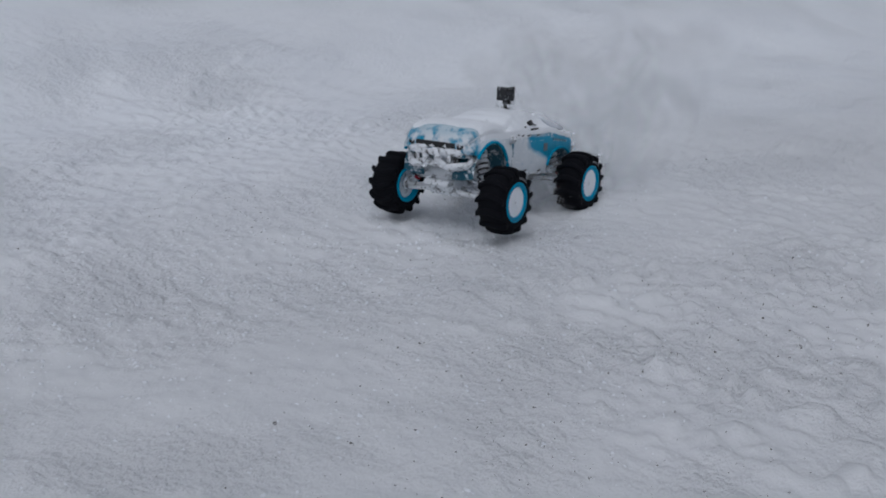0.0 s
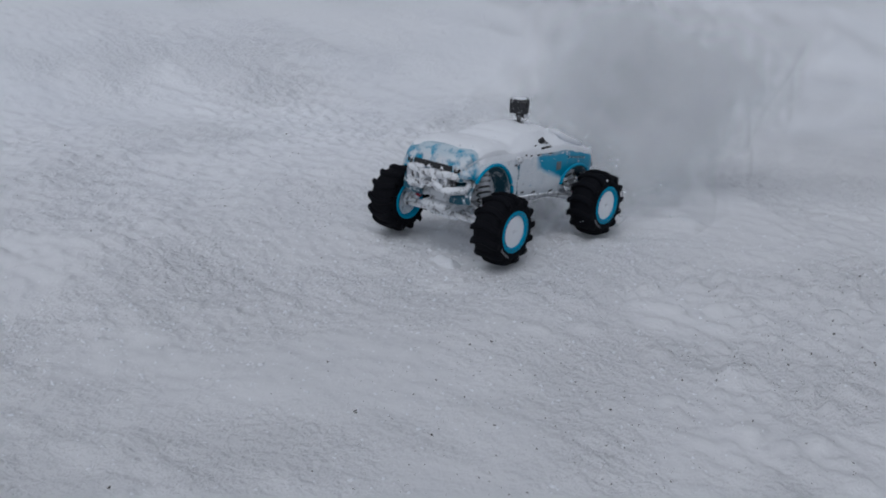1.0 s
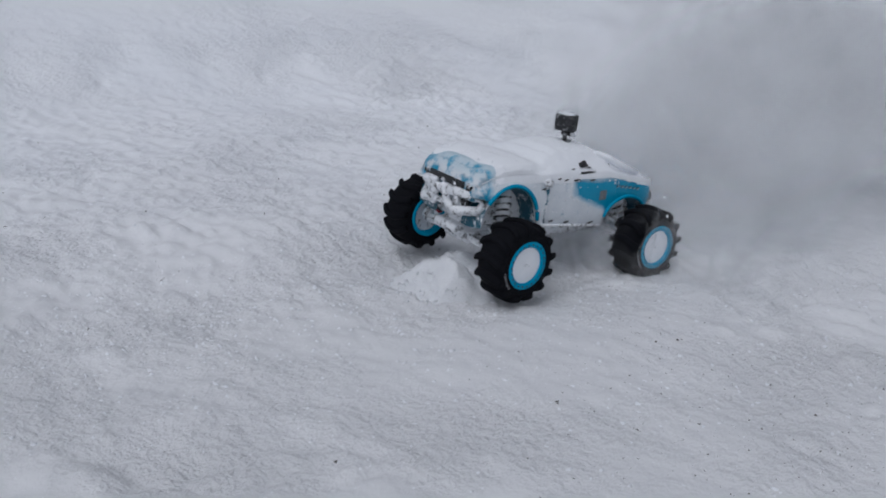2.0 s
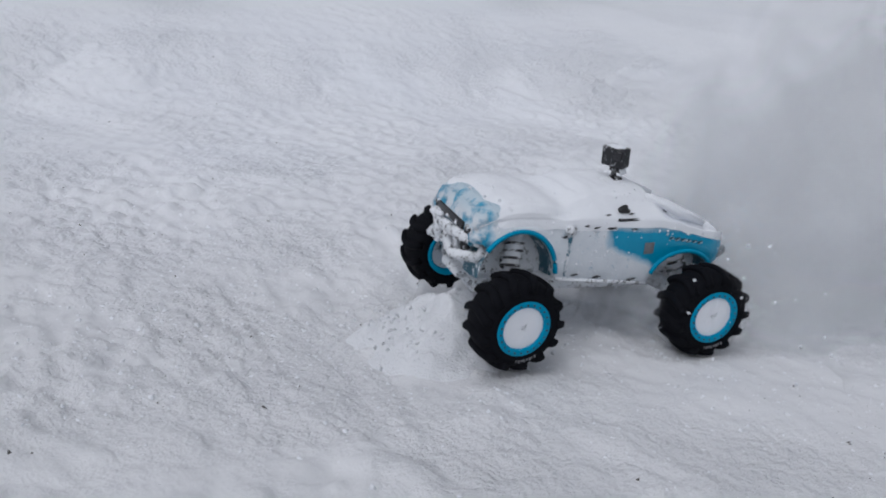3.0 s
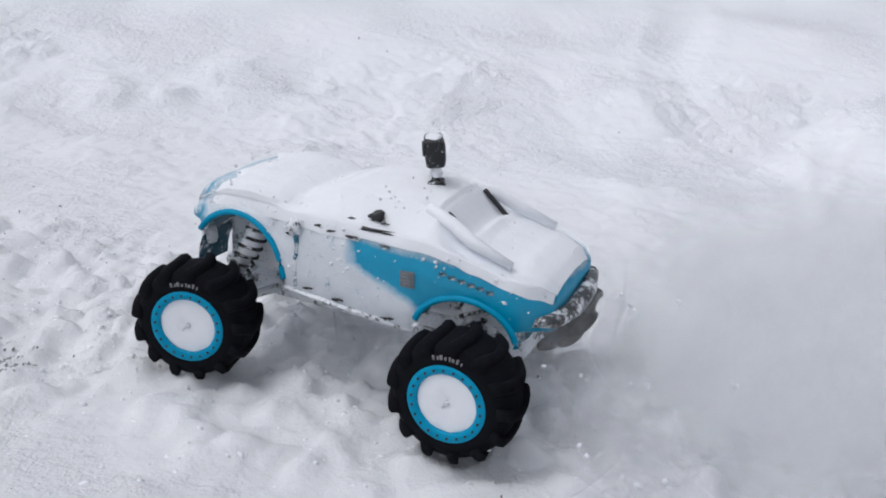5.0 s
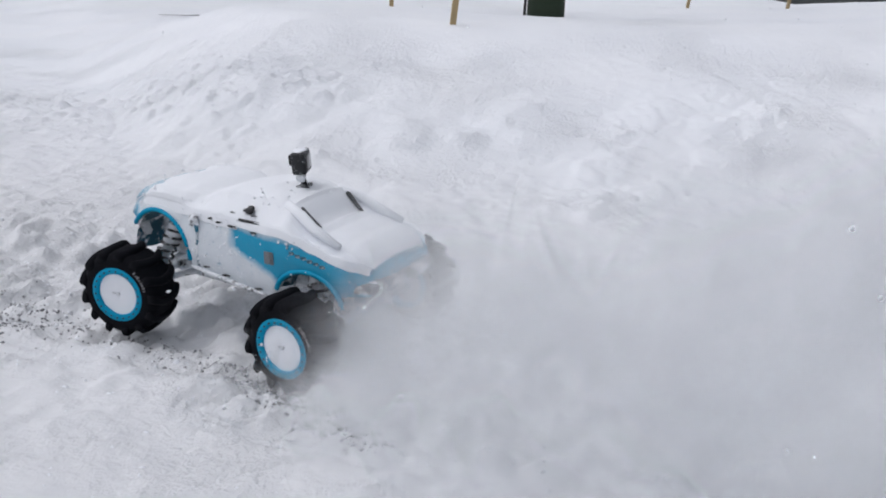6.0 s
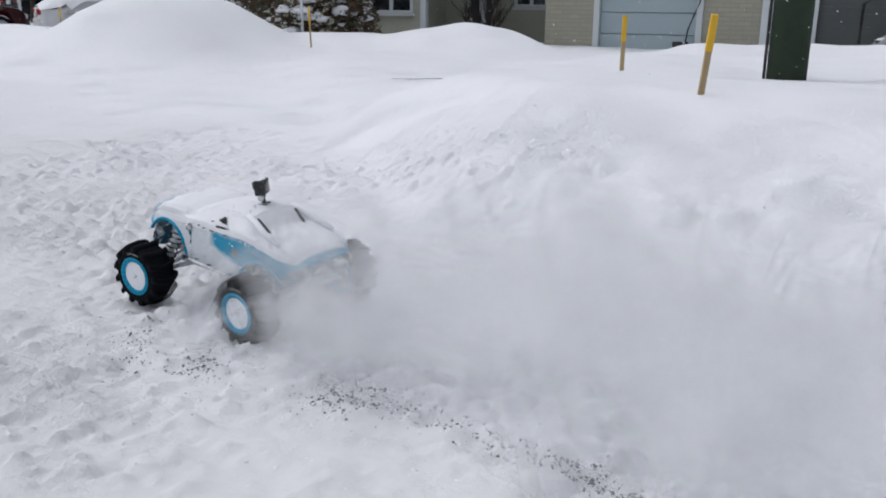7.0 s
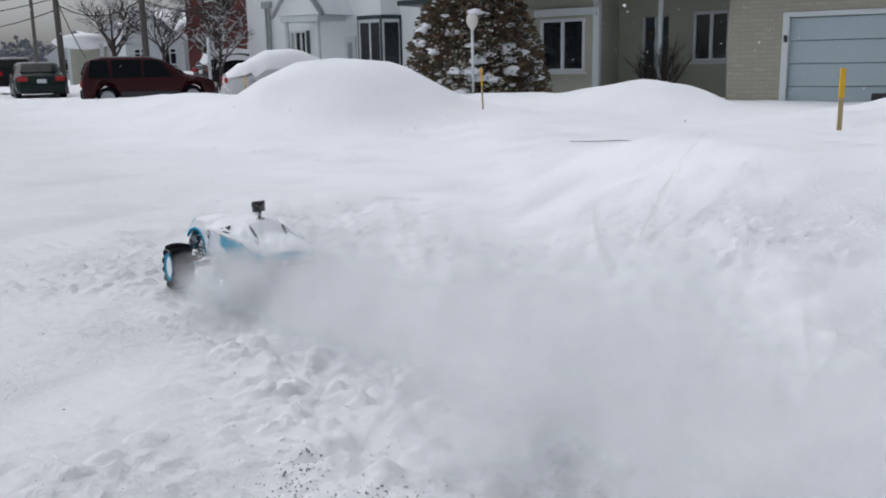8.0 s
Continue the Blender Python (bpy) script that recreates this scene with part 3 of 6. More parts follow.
def build_truck():
    truck = thing("toy_truck", truck_pose(0), "blue radio-controlled monster truck caked in powder snow", "toy truck")
    # body shell with a thickness of 2.5 mm
    xs = stations(-0.342, 0.318, 92)
    bm = bmesh.new()
    outer = loft(bm, [[(x, y, z) for y, z in shell_section(x)] for x in xs])
    inner = loft(bm, [[(x, y * 0.982, z - 0.0025) for y, z in shell_section(x)] for x in xs])
    for a, b in ((0, 0), (-1, -1)):
        for i in range(len(xs) - 1):
            bm.faces.new((outer[i][a], outer[i + 1][a], inner[i + 1][a], inner[i][a]))
    bm.faces.new([v for v in outer[0]])
    bm.faces.new([v for v in outer[-1]][::-1])
    shell = part("body_shell", bm, SHELL, truck, "blue pickup body half buried under caked snow")
    # arch lips
    for name, cx, half, low, top, lo, hi in (("arch_lip", 0.212, 0.094, 0.168, 0.276, 0.03, 0.80), ("arch_lip", -0.215, 0.088, 0.150, 0.222, 0.08, 0.94)):
        for s in (-1, 1):
            pts = []
            for k in range(25):
                a = math.pi * (lo + (hi - lo) * k / 24) if cx < 0 else math.pi * (1 - lo - (hi - lo) * k / 24)
                x = cx + half * math.cos(a)
                pts.append((x, s * HALF * 1.0, low + (top - low) * math.sin(a)))
            part(name, tube(bmesh.new(), pts, 0.0056, 8), BLUE, shell, "bare blue wheel-arch lip")
    # inner wells
    for cx, top in ((0.212, 0.270), (-0.215, 0.218)):
        for s in (-1, 1):
            bm = bmesh.new()
            loft(bm, [[(cx + 0.088 * math.cos(a), s * y, 0.168 + (top - 0.168) * math.sin(a) - (0.01 if y < 0.1 else 0)) for a in (math.pi * k / 16 for k in range(17))] for y in (0.138, 0.09, 0.055)])
            part("wheel_well", bm, WELL, shell)
    # snow lying on hood, cab and bed
    bm = bmesh.new()
    rows_up, rows_down = [], []
    for x in stations(-0.340, 0.306, 122):
        sec = shell_section(x)
        c0 = min(0.345, sec[8][1])
        up, down = [], []
        fine = []
        for i in range(3, 13):
            (y0, z0), (y1, z1) = sec[i], sec[i + 1]
            for k in range(4):
                u = k / 4
                fine.append((y0 + (y1 - y0) * u, z0 + (z1 - z0) * u))
        fine.append(sec[13])
        n = len(fine)
        ends = min(1, (x + 0.343) / 0.03, (0.313 - x) / 0.03)
        for k, (y, z) in enumerate(fine):
            e = min(k, n - 1 - k)
            cover = min(1, e / 4) * max(0.1, ends)
            p = Vector((x, y, z))
            thick = 0.0025 + cover * (0.008 + 0.006 * noise.noise(p * 11) + 0.0022 * noise.noise(p * 34) + 0.0008 * noise.noise(p * 110))
            if -0.19 < x < -0.13 and abs(y) < 0.085:
                thick *= 0.35
            slope = 1 if e > 6 else 0.4
            out = Vector((0, math.copysign(1 - slope, y), slope + 0.2)).normalized()
            q = p + out * max(0.0008, thick)
            front = (x - 0.250 - 0.05 * noise.noise(Vector((y * 16, 3, 1))) - 0.012 * noise.noise(p * 25)) / 0.03
            if front > 0:
                q = p + out * (max(0.0008, thick) * max(0, 1 - front) - 0.004 * min(1, front))
            if e == 0:
                q.z -= (0.010 + 0.012 * noise.noise(Vector((x * 9, y * 3, 5)))) * (1.0 if x > -0.02 else 0.35)
                q.y += math.copysign(0.0004, y)
            up.append(q)
            down.append(p - out * 0.001)
        rows_up.append(up)
        rows_down.append(down)
    a = loft(bm, rows_up)
    part("snow_cover", bm, SNOW_CAKE, truck, "uneven layer of powder snow over hood, roof and bed")
    # windscreen hollow and rear window: darker panes let into the snow
    for s in (-1, 1):
        bm = bmesh.new()
        lump(bm, (0, 0, 0), (0.034, 0.0022, 0.0030), 0.9, 70 + s, 3)
        part("side_window", bm, BLACK, shell, "strip of dark side window showing through snow", pose(-0.035, s * 0.1365, 0.2960, s * 40, 3, 0))
        bm = bmesh.new()
        lump(bm, (0, 0, 0), (0.013, 0.006, 0.009), 0.7, 3 + s)
        part("window_gap", bm, BLACK, shell, "", pose(-0.040, s * 0.1230, 0.3170, s * 40, 10, 0))
        # door seam and mirror stub
        bm = bmesh.new()
        lump(bm, (0, 0, 0), (0.012, 0.010, 0.014), 0.5, 11 + s)
        part("door_mirror", bm, FROST_DEEP, shell, "snow-crusted door mirror", pose(0.098, s * 0.147, 0.276))
        bm = bmesh.new()
        tube(bm, [(0, 0, -0.052), (0.002, 0, -0.02), (-0.001, 0, 0.02), (0.002, 0, 0.046)], [0.003, 0.005, 0.004, 0.006], 6)
        part("door_seam", bm, FROST_BLUE, shell, "blue edge of the fender, half iced over", pose(0.094, s * (HALF - 0.001), 0.222))
        # a small sticker behind the door and worn print on the rear quarter
        if s > 0:
            sticker = part("sticker", box(bmesh.new(), -0.0125, 0.0125, 0, 0.0012, -0.0135, 0.0135, 0.0004), STICKER, shell, "small grey printed sticker", pose(-0.112, HALF + 0.0012, 0.232, 0, 3, 0))
            for k in range(4):
                w = (0.009, 0.008, 0.010, 0.006)[k]
                part("print_bar", box(bmesh.new(), -w, w, 0.0012, 0.0017, 0.0075 - 0.0055 * k, 0.0098 - 0.0055 * k), LETTER, sticker)
            for k in range(6):
                x0, z0 = -0.170 - 0.016 * k, 0.254 - 0.0022 * k
                part("print_bar", box(bmesh.new(), -0.0065, 0.006, 0, 0.0012, -0.003 - 0.001 * (k % 2), 0.003), WORN_PRINT, shell, "", pose(x0, shell_side(x0, z0) + 0.0004, z0, 0, 8, 0))
        # sill trim, iced
        bm = bmesh.new()
        tube(bm, [(0.115, s * 0.143, 0.163), (0.03, s * 0.144, 0.156), (-0.06, s * 0.144, 0.149), (-0.125, s * 0.143, 0.143)], [0.004, 0.005, 0.004, 0.003], 6)
        part("sill", bm, FROST_DEEP, shell, "iced black sill")
        # buttress from roof to bed side
        bm = bmesh.new()
        tube(bm, [(-0.115, s * 0.088, 0.335), (-0.160, s * 0.098, 0.322), (-0.200, s * 0.108, 0.303), (-0.270, s * 0.114, 0.280)], [0.010, 0.011, 0.011, 0.007], 8)
        part("roof_buttress", bm, SNOW_CAKE, shell, "snow-covered bar from cab roof to bed side")
        # black bar stands in for the shaded opening below the roof bar
        bm = bmesh.new()
        box(bm, -0.030, 0.030, -0.004, 0.004, -0.003, 0.003, 0.001)
        part("rear_gap_dark", bm, BLACK, shell, "black bar drawn for the dark of the gap under the roof bar", pose(-0.168, s * 0.076, 0.3120, 0, -38, s * 6))
    rng = np.random.default_rng(71)
    bits = []
    while len(bits) < 420:
        x, side = rng.uniform(-0.33, 0.27), rng.choice((-1, 1))
        sec = shell_section(x)
        z = sec[0][1] + (sec[4][1] - sec[0][1]) * rng.random() ** 0.7
        if x < 0.0 and z > 0.232 + 0.42 * x and z < 0.270 and rng.random() < 0.85:
            continue
        bits.append((x, side * (shell_side(x, z) + 0.0005), z, 0.0012 + 0.0042 * rng.random() ** 3))
    while len(bits) < 1150:
        x = rng.uniform(-0.33, 0.285)
        sec = shell_section(x)
        i, u = int(rng.integers(3, 13)), rng.random()
        y, z = sec[i][0] + (sec[i + 1][0] - sec[i][0]) * u, sec[i][1] + (sec[i + 1][1] - sec[i][1]) * u
        bits.append((x, y * 1.02, z + (0.009 if 4 < i < 11 else 0.004), 0.0012 + 0.0045 * rng.random() ** 3))
    crust = scatter("snow_crust", np.array(bits), SNOW_CAKE, "clots of snow stuck to the body", "", 0.7, 73)
    crust.parent = truck
    # flat frosted-black marks along the window line, fender and sill
    for s in (-1, 1):
        for k, (x, z, r) in enumerate(((0.055, 0.284, 0.006), (0.030, 0.281, 0.004), (-0.010, 0.279, 0.007), (-0.068, 0.276, 0.005), (0.000, 0.306, 0.005), (-0.060, 0.309, 0.004), (0.105, 0.262, 0.006), (0.070, 0.172, 0.005), (0.010, 0.165, 0.006), (-0.080, 0.155, 0.006))):
            bm = bmesh.new()
            lump(bm, (0, 0, 0), (r * 1.6, 0.0018, r * 0.42), 1.1, 90 + k)
            y = shell_side(x, z) if z < 0.286 else 0.1285
            part("dark_mark", bm, FROST_BLACK, shell, "", pose(x, s * (y + 0.002), z, s * (35 if z > 0.3 else 0), 4, 0))
    # nose: grille, lamps, bumper
    bm = bmesh.new()
    box(bm, -0.004, 0.006, -0.075, 0.075, -0.009, 0.009, 0.003)
    grille = part("grille", bm, BLACK, shell, "black grille slot under the hood's edge", pose(0.318, 0, 0.264, 0, -10, 0))
    for k in range(3):
        bm = bmesh.new()
        lump(bm, (0, 0, 0), (0.005, 0.013, 0.006), 0.7, 20 + k)
        part("snow_clot", bm, SNOW_CAKE, grille, "", pose(0.003, -0.058 + 0.049 * k, -0.008 + 0.003 * k))
    for s in (-1, 1):
        bm = bmesh.new()
        box(bm, -0.008, 0.008, -0.020, 0.020, -0.011, 0.011, 0.004)
        lamp = part("headlight", bm, FROST_BLACK, shell, "dark headlight with ice on it", pose(0.307, s * 0.100, 0.262, 0, -10, s * 30))
        bm = bmesh.new()
        lathe(bm, [(0.0005, 0.004), (0.006, 0.003), (0.009, 0)], 14, "Z")
        part("reflector", bm, LENS, lamp, "", pose(0.008, 0, 0, 0, 90, 0))
    bm = bmesh.new()
    box(bm, -0.012, 0.012, -0.112, 0.112, -0.022, 0.026, 0.008)
    panel = part("nose_panel", bm, FROST_BLUE, shell, "blue nose panel between the lamps", pose(0.303, 0, 0.250, 0, -8, 0))
    bm = bmesh.new()
    # two squared hoops joined by a cross bar
    for s in (-1, 1):
        ring = [(0.322 - 0.9 * max(0, abs(y) - 0.07), s * y, z) for y, z in ((0.030, 0.244), (0.080, 0.246), (0.116, 0.240), (0.122, 0.224), (0.112, 0.205), (0.070, 0.199), (0.036, 0.206), (0.026, 0.226), (0.030, 0.244))]
        tube(bm, ring, 0.0125, 8)
        tube(bm, [(0.318, s * 0.062, 0.243), (0.314, s * 0.060, 0.203)], 0.007, 6)
        tube(bm, [(0.295, s * 0.05, 0.226), (0.24, s * 0.045, 0.19)], 0.010, 6)
    tube(bm, [(0.322, -0.035, 0.240), (0.325, 0, 0.243), (0.322, 0.035, 0.240)], 0.011, 6)
    tube(bm, [(0.316, -0.035, 0.208), (0.318, 0, 0.206), (0.316, 0.035, 0.208)], 0.008, 6)
    for v in bm.verts:
        v.co += Vector((0.011, 0, 0)) + Vector((1, 1, 1)) * 0.003 * noise.noise(v.co * 60)
    bumper = part("front_bumper", bm, FROST_DEEP, truck, "tube bumper encrusted with snow")
    for k in range(26):
        w = random.Random(300 + k)
        y, r = w.choice((-1, 1)) * w.uniform(0.01, 0.118), w.uniform(0.004, 0.010)
        bm = bmesh.new()
        lump(bm, (0.332 - 0.9 * max(0, abs(y) - 0.07), y, w.choice((0.252, 0.246, 0.206, 0.200)) + w.uniform(-0.005, 0.003)), (r, r * 1.6, r * 0.9), 0.6, 40 + k)
        part("snow_clot", bm, SNOW_CAKE, bumper)
    for s in (-1, 1):
        bm = bmesh.new()
        lathe(bm, [(0.0005, 0.005), (0.008, 0.004), (0.012, 0.0), (0.013, -0.01)], 16, "Z")
        part("fog_light", bm, FROST_BLACK, bumper, "round fog light", pose(0.317, s * 0.078, 0.221, 0, 90, s * 20))
    bm = bmesh.new()
    tube(bm, [(-0.318, -0.128, 0.205), (-0.346, -0.105, 0.207), (-0.356, -0.05, 0.208), (-0.358, 0, 0.208), (-0.356, 0.05, 0.208), (-0.346, 0.105, 0.207), (-0.318, 0.128, 0.205)],
         [0.010, 0.013, 0.014, 0.014, 0.014, 0.013, 0.010], 10)
    for v in bm.verts:
        v.co += Vector((1, 1, 1)) * 0.004 * noise.noise(v.co * 45)
    part("rear_bumper", bm, FROST_TAIL, truck, "dark rear bumper crusted with snow")
    # chassis
    bm = bmesh.new()
    box(bm, -0.29, 0.27, -0.055, 0.055, 0.095, 0.125, 0.008)
    box(bm, -0.20, 0.16, -0.075, 0.075, 0.12, 0.155, 0.010)
    box(bm, 0.19, 0.285, -0.045, 0.045, 0.11, 0.185, 0.010)
    box(bm, -0.29, -0.19, -0.045, 0.045, 0.11, 0.185, 0.010)
    box(bm, 0.26, 0.31, -0.05, 0.05, 0.13, 0.15, 0.006)
    box(bm, -0.30, 0.275, -0.080, 0.080, 0.15, 0.252, 0.012)
    for v in bm.verts:
        v.co += Vector((1, 1, 1)) * 0.004 * noise.noise(v.co * 35)
    part("chassis", bm, FROST_GREY, truck, "chassis tub packed with snow")
    for sx in (-1, 1):
        for s in (-1, 1):
            bm = bmesh.new()
            for dx in (-0.038, 0.038):
                tube(bm, [(sx * 0.225 + dx, s * 0.05, 0.112), (sx * 0.235 + dx * 0.5, s * 0.10, 0.106), (sx * AXLE + dx * 0.2, s * 0.172, 0.098)], [0.009, 0.008, 0.007], 8)
            tube(bm, [(sx * AXLE, s * 0.05, 0.12), (sx * AXLE, s * 0.18, 0.106)], 0.007, 8)
            tube(bm, [(sx * 0.22, s * 0.05, 0.155), (sx * AXLE, s * 0.168, 0.128)], 0.006, 8)
            lump(bm, (sx * AXLE, s * 0.172, 0.110), (0.018, 0.012, 0.024), 0.3, 60)
            part("suspension_arm", bm, FROST_GREY, truck, "snow-packed suspension arm")
            shock = tagged(new("shock_absorber"), "coil-over shock clogged with snow")
            shock.parent = truck
            a, b = Vector((sx * 0.195, s * 0.085, 0.262)), Vector((sx * 0.235, s * 0.142, 0.118))
            d = b - a
            part("damper", tube(bmesh.new(), [a, a + d * 0.5, a + d * 0.51, b], [0.019, 0.018, 0.012, 0.008], 10), SNOW_CAKE, shock)
            coil = []
            side = d.cross(Vector((1, 0, 0))).normalized()
            other = d.normalized().cross(side)
            for k in range(71):
                u, ang = 0.16 + 0.72 * k / 70, k / 10 * 2 * math.pi
                coil.append(a + d * u + 0.0200 * (math.cos(ang) * side + math.sin(ang) * other))
            part("spring", tube(bmesh.new(), coil, 0.0030, 6), FROST_BLACK, shock, "black coil spring")
            bm = bmesh.new()
            tube(bm, [a + d * 0.86, a + d * 0.93], 0.012, 10)
            part("spring_cup", bm, RED_CAP, shock, "red spring cup")
    # action camera on the roof
    mount = (-0.083, -0.006, 0.349)
    bm = bmesh.new()
    box(bm, -0.016, 0.016, -0.016, 0.016, -0.004, 0.004, 0.003)
    tube(bm, [(0, 0, -0.008), (0.0, 0, 0.022), (0.002, 0.0, 0.034)], [0.008, 0.006, 0.008], 8)
    tube(bm, [(0.0, -0.010, 0.024), (0.0, 0.020, 0.024)], [0.006, 0.007], 8)
    eye = tagged(new("action_camera"), "small black action camera on a stem mount, dusted with snow")
    eye.parent, eye.matrix_basis = truck, pose(*mount, 0, 7, 28)
    part("stem", bm, FROST_BLACK, eye, "black stem mount with thumbscrew")
    bm = bmesh.new()
    lump(bm, (0.0, 0.022, 0.024), (0.010, 0.008, 0.010), 0.5, 3)
    part("thumbscrew", bm, FROST_DEEP, eye)
    bm = bmesh.new()
    box(bm, -0.016, 0.016, -0.030, 0.030, 0.032, 0.079, 0.005)
    part("case", bm, FROST_CASE, eye, "black camera case")
    bm = bmesh.new()
    box(bm, 0.014, 0.021, 0.003, 0.026, 0.052, 0.075, 0.003)
    part("lens", bm, LENS, eye, "dark square lens")
    bm = bmesh.new()
    box(bm, -0.0175, -0.0155, -0.022, 0.022, 0.040, 0.070, 0.0008)
    part("screen", bm, LENS, eye, "dark rear screen")
    bm = bmesh.new()
    lump(bm, (0, 0, 0.0790), (0.014, 0.027, 0.0022), 0.4, 9)
    part("snow_cap", bm, SNOW_CAKE, eye)
    wheels = []
    for sx in (1, -1):
        for s in (1, -1):
            name = "front_wheel" if sx > 0 else "rear_wheel"
            wheels.append((sx, s, wheel(pose(sx * AXLE, s * HUB_Y, HUB_Z), truck, name, "paddle wheel with blue rim filled with snow", s)))
    return truck, wheels


TRUCK, WHEELS = build_truck()


# ---- loose snow and bits on the street ----
def crumbs():
    rng = np.random.default_rng(4)
    n = 42000
    x, y = rng.uniform(-4, 5.4, n), rng.uniform(-1.4, 3.6, n)
    keep = fbm(x, y, 1.1, 3, 101) + rng.uniform(-0.5, 0.5, n) > -0.05
    x, y = x[keep], y[keep]
    s = 0.0022 + 0.0075 * rng.random(len(x)) ** 5
    # churned band under the truck's way
    k = rng.integers(0, len(PATH), 9000)
    side = rng.normal(0, 0.20, 9000) + np.where(rng.random(9000) < 0.5, 0.2, -0.05)
    h = np.radians(PATH[k, 3])
    xb = PATH[k, 0] - np.sin(h) * side + rng.normal(0, 0.06, 9000)
    yb = PATH[k, 1] + np.cos(h) * side + rng.normal(0, 0.06, 9000)
    sb = 0.002 + 0.010 * rng.random(9000) ** 4
    # coarse broken crust in the middle of the street
    m = 9000
    xc, yc = rng.uniform(0.9, 4.6, m), rng.uniform(-1.4, 1.6, m)
    lie = fbm(xc, yc, 1.6, 3, 171) + rng.uniform(-0.3, 0.3, m) > 0.0
    xc, yc = xc[lie], yc[lie]
    sc = 0.0025 + 0.0075 * rng.random(len(xc)) ** 3
    X, Y, S = np.concatenate([x, xb, xc]), np.concatenate([y, yb, yc]), np.concatenate([s, sb, sc])
    Z = ground_height(X, Y) - S * 0.35
    scatter("snow_crumbs", np.column_stack([X, Y, Z, S]), SNOW_CRUMB, "loose crumbs of broken snow on the street", "snow", 0.8, 2)
    # twigs, gravel and grit frozen in the surface; dark flecks for shaded pits
    n = 6500
    x, y = rng.uniform(-4, 6, n), rng.uniform(-1.4, 3.4, n)
    keep = fbm(x, y, 0.7, 3, 131) + rng.uniform(-0.35, 0.35, n) > 0.10
    x, y = x[keep], y[keep]
    s = 0.0013 + 0.0060 * rng.random(len(x)) ** 5
    # dense dark flecks put in for the shade in pits finer than the grid
    xf, yf = rng.uniform(1.9, 4.9, 9000), rng.uniform(-1.4, 0.9, 9000)
    lie = fbm(xf, yf, 1.3, 3, 141) + rng.uniform(-0.25, 0.25, 9000) > 0.12
    x, y = np.concatenate([x, xf[lie]]), np.concatenate([y, yf[lie]])
    s = np.concatenate([s, 0.0012 + 0.0042 * rng.random(int(lie.sum())) ** 3])
    marks = np.array([(2.90, 1.21, 0.012), (2.48, 0.59, 0.014), (2.21, 0.64, 0.012), (2.42, -0.25, 0.016), (2.05, 0.33, 0.014), (2.85, -0.42, 0.01), (2.72, 2.59, 0.016),
                      (2.76, 2.56, 0.012), (2.70, 2.66, 0.008), (2.43, 3.16, 0.022), (2.45, 3.13, 0.015), (1.63, 0.41, 0.016), (1.66, 0.40, 0.010), (2.10, 2.85, 0.014), (2.16, 2.84, 0.010)])
    x, y, s = np.concatenate([x, marks[:, 0]]), np.concatenate([y, marks[:, 1]]), np.concatenate([s, marks[:, 2] * 0.7])
    scatter("grit_and_pit_flecks", np.column_stack([x, y, ground_height(x, y) - 0.2 * s, s]), GRIT_AND_PITS, "dark gravel and leaf bits frozen in the snow, with dark flecks drawn for shaded pits", "grit", 0.35, 3)
    # gritty trails where wheels have dug down to the road
    rows = []
    for (x0, y0), (x1, y1), wide, count in (((-0.10, 1.24), (0.32, 0.98), 0.030, 900), ((-0.80, 1.46), (-0.10, 1.24), 0.035, 500), ((-2.25, 2.57), (-1.75, 2.25), 0.045, 420), ((-1.75, 2.25), (-1.22, 1.72), 0.055, 420),
                                            ((-1.22, 1.50), (-1.10, 1.40), 0.060, 200), ((-0.72, 1.36), (-0.60, 1.28), 0.050, 260), ((-1.45, 1.52), (-1.28, 1.25), 0.035, 260), ((-1.16, 1.38), (-1.06, 1.32), 0.045, 220)):
        u = rng.random(count)
        g = rng.normal(0, wide, (count, 2))
        rows.append(np.column_stack([x0 + (x1 - x0) * u + g[:, 0], y0 + (y1 - y0) * u + g[:, 1], 0.0015 + 0.0055 * rng.random(count) ** 2.5]))
    r = np.concatenate(rows)
    scatter("gritty_trail", np.column_stack([r[:, 0], r[:, 1], ground_height(r[:, 0], r[:, 1]) + 0.001, r[:, 2]]), ASH_SNOW, "grey gritty snow dug up along the wheel tracks", "snow", 0.5, 5)


crumbs()


# ---- powder snow in the air ----
scene.cycles.transparent_max_bounces = 128
scene.cycles.max_bounces, scene.cycles.diffuse_bounces, scene.cycles.transmission_bounces = 16, 12, 12


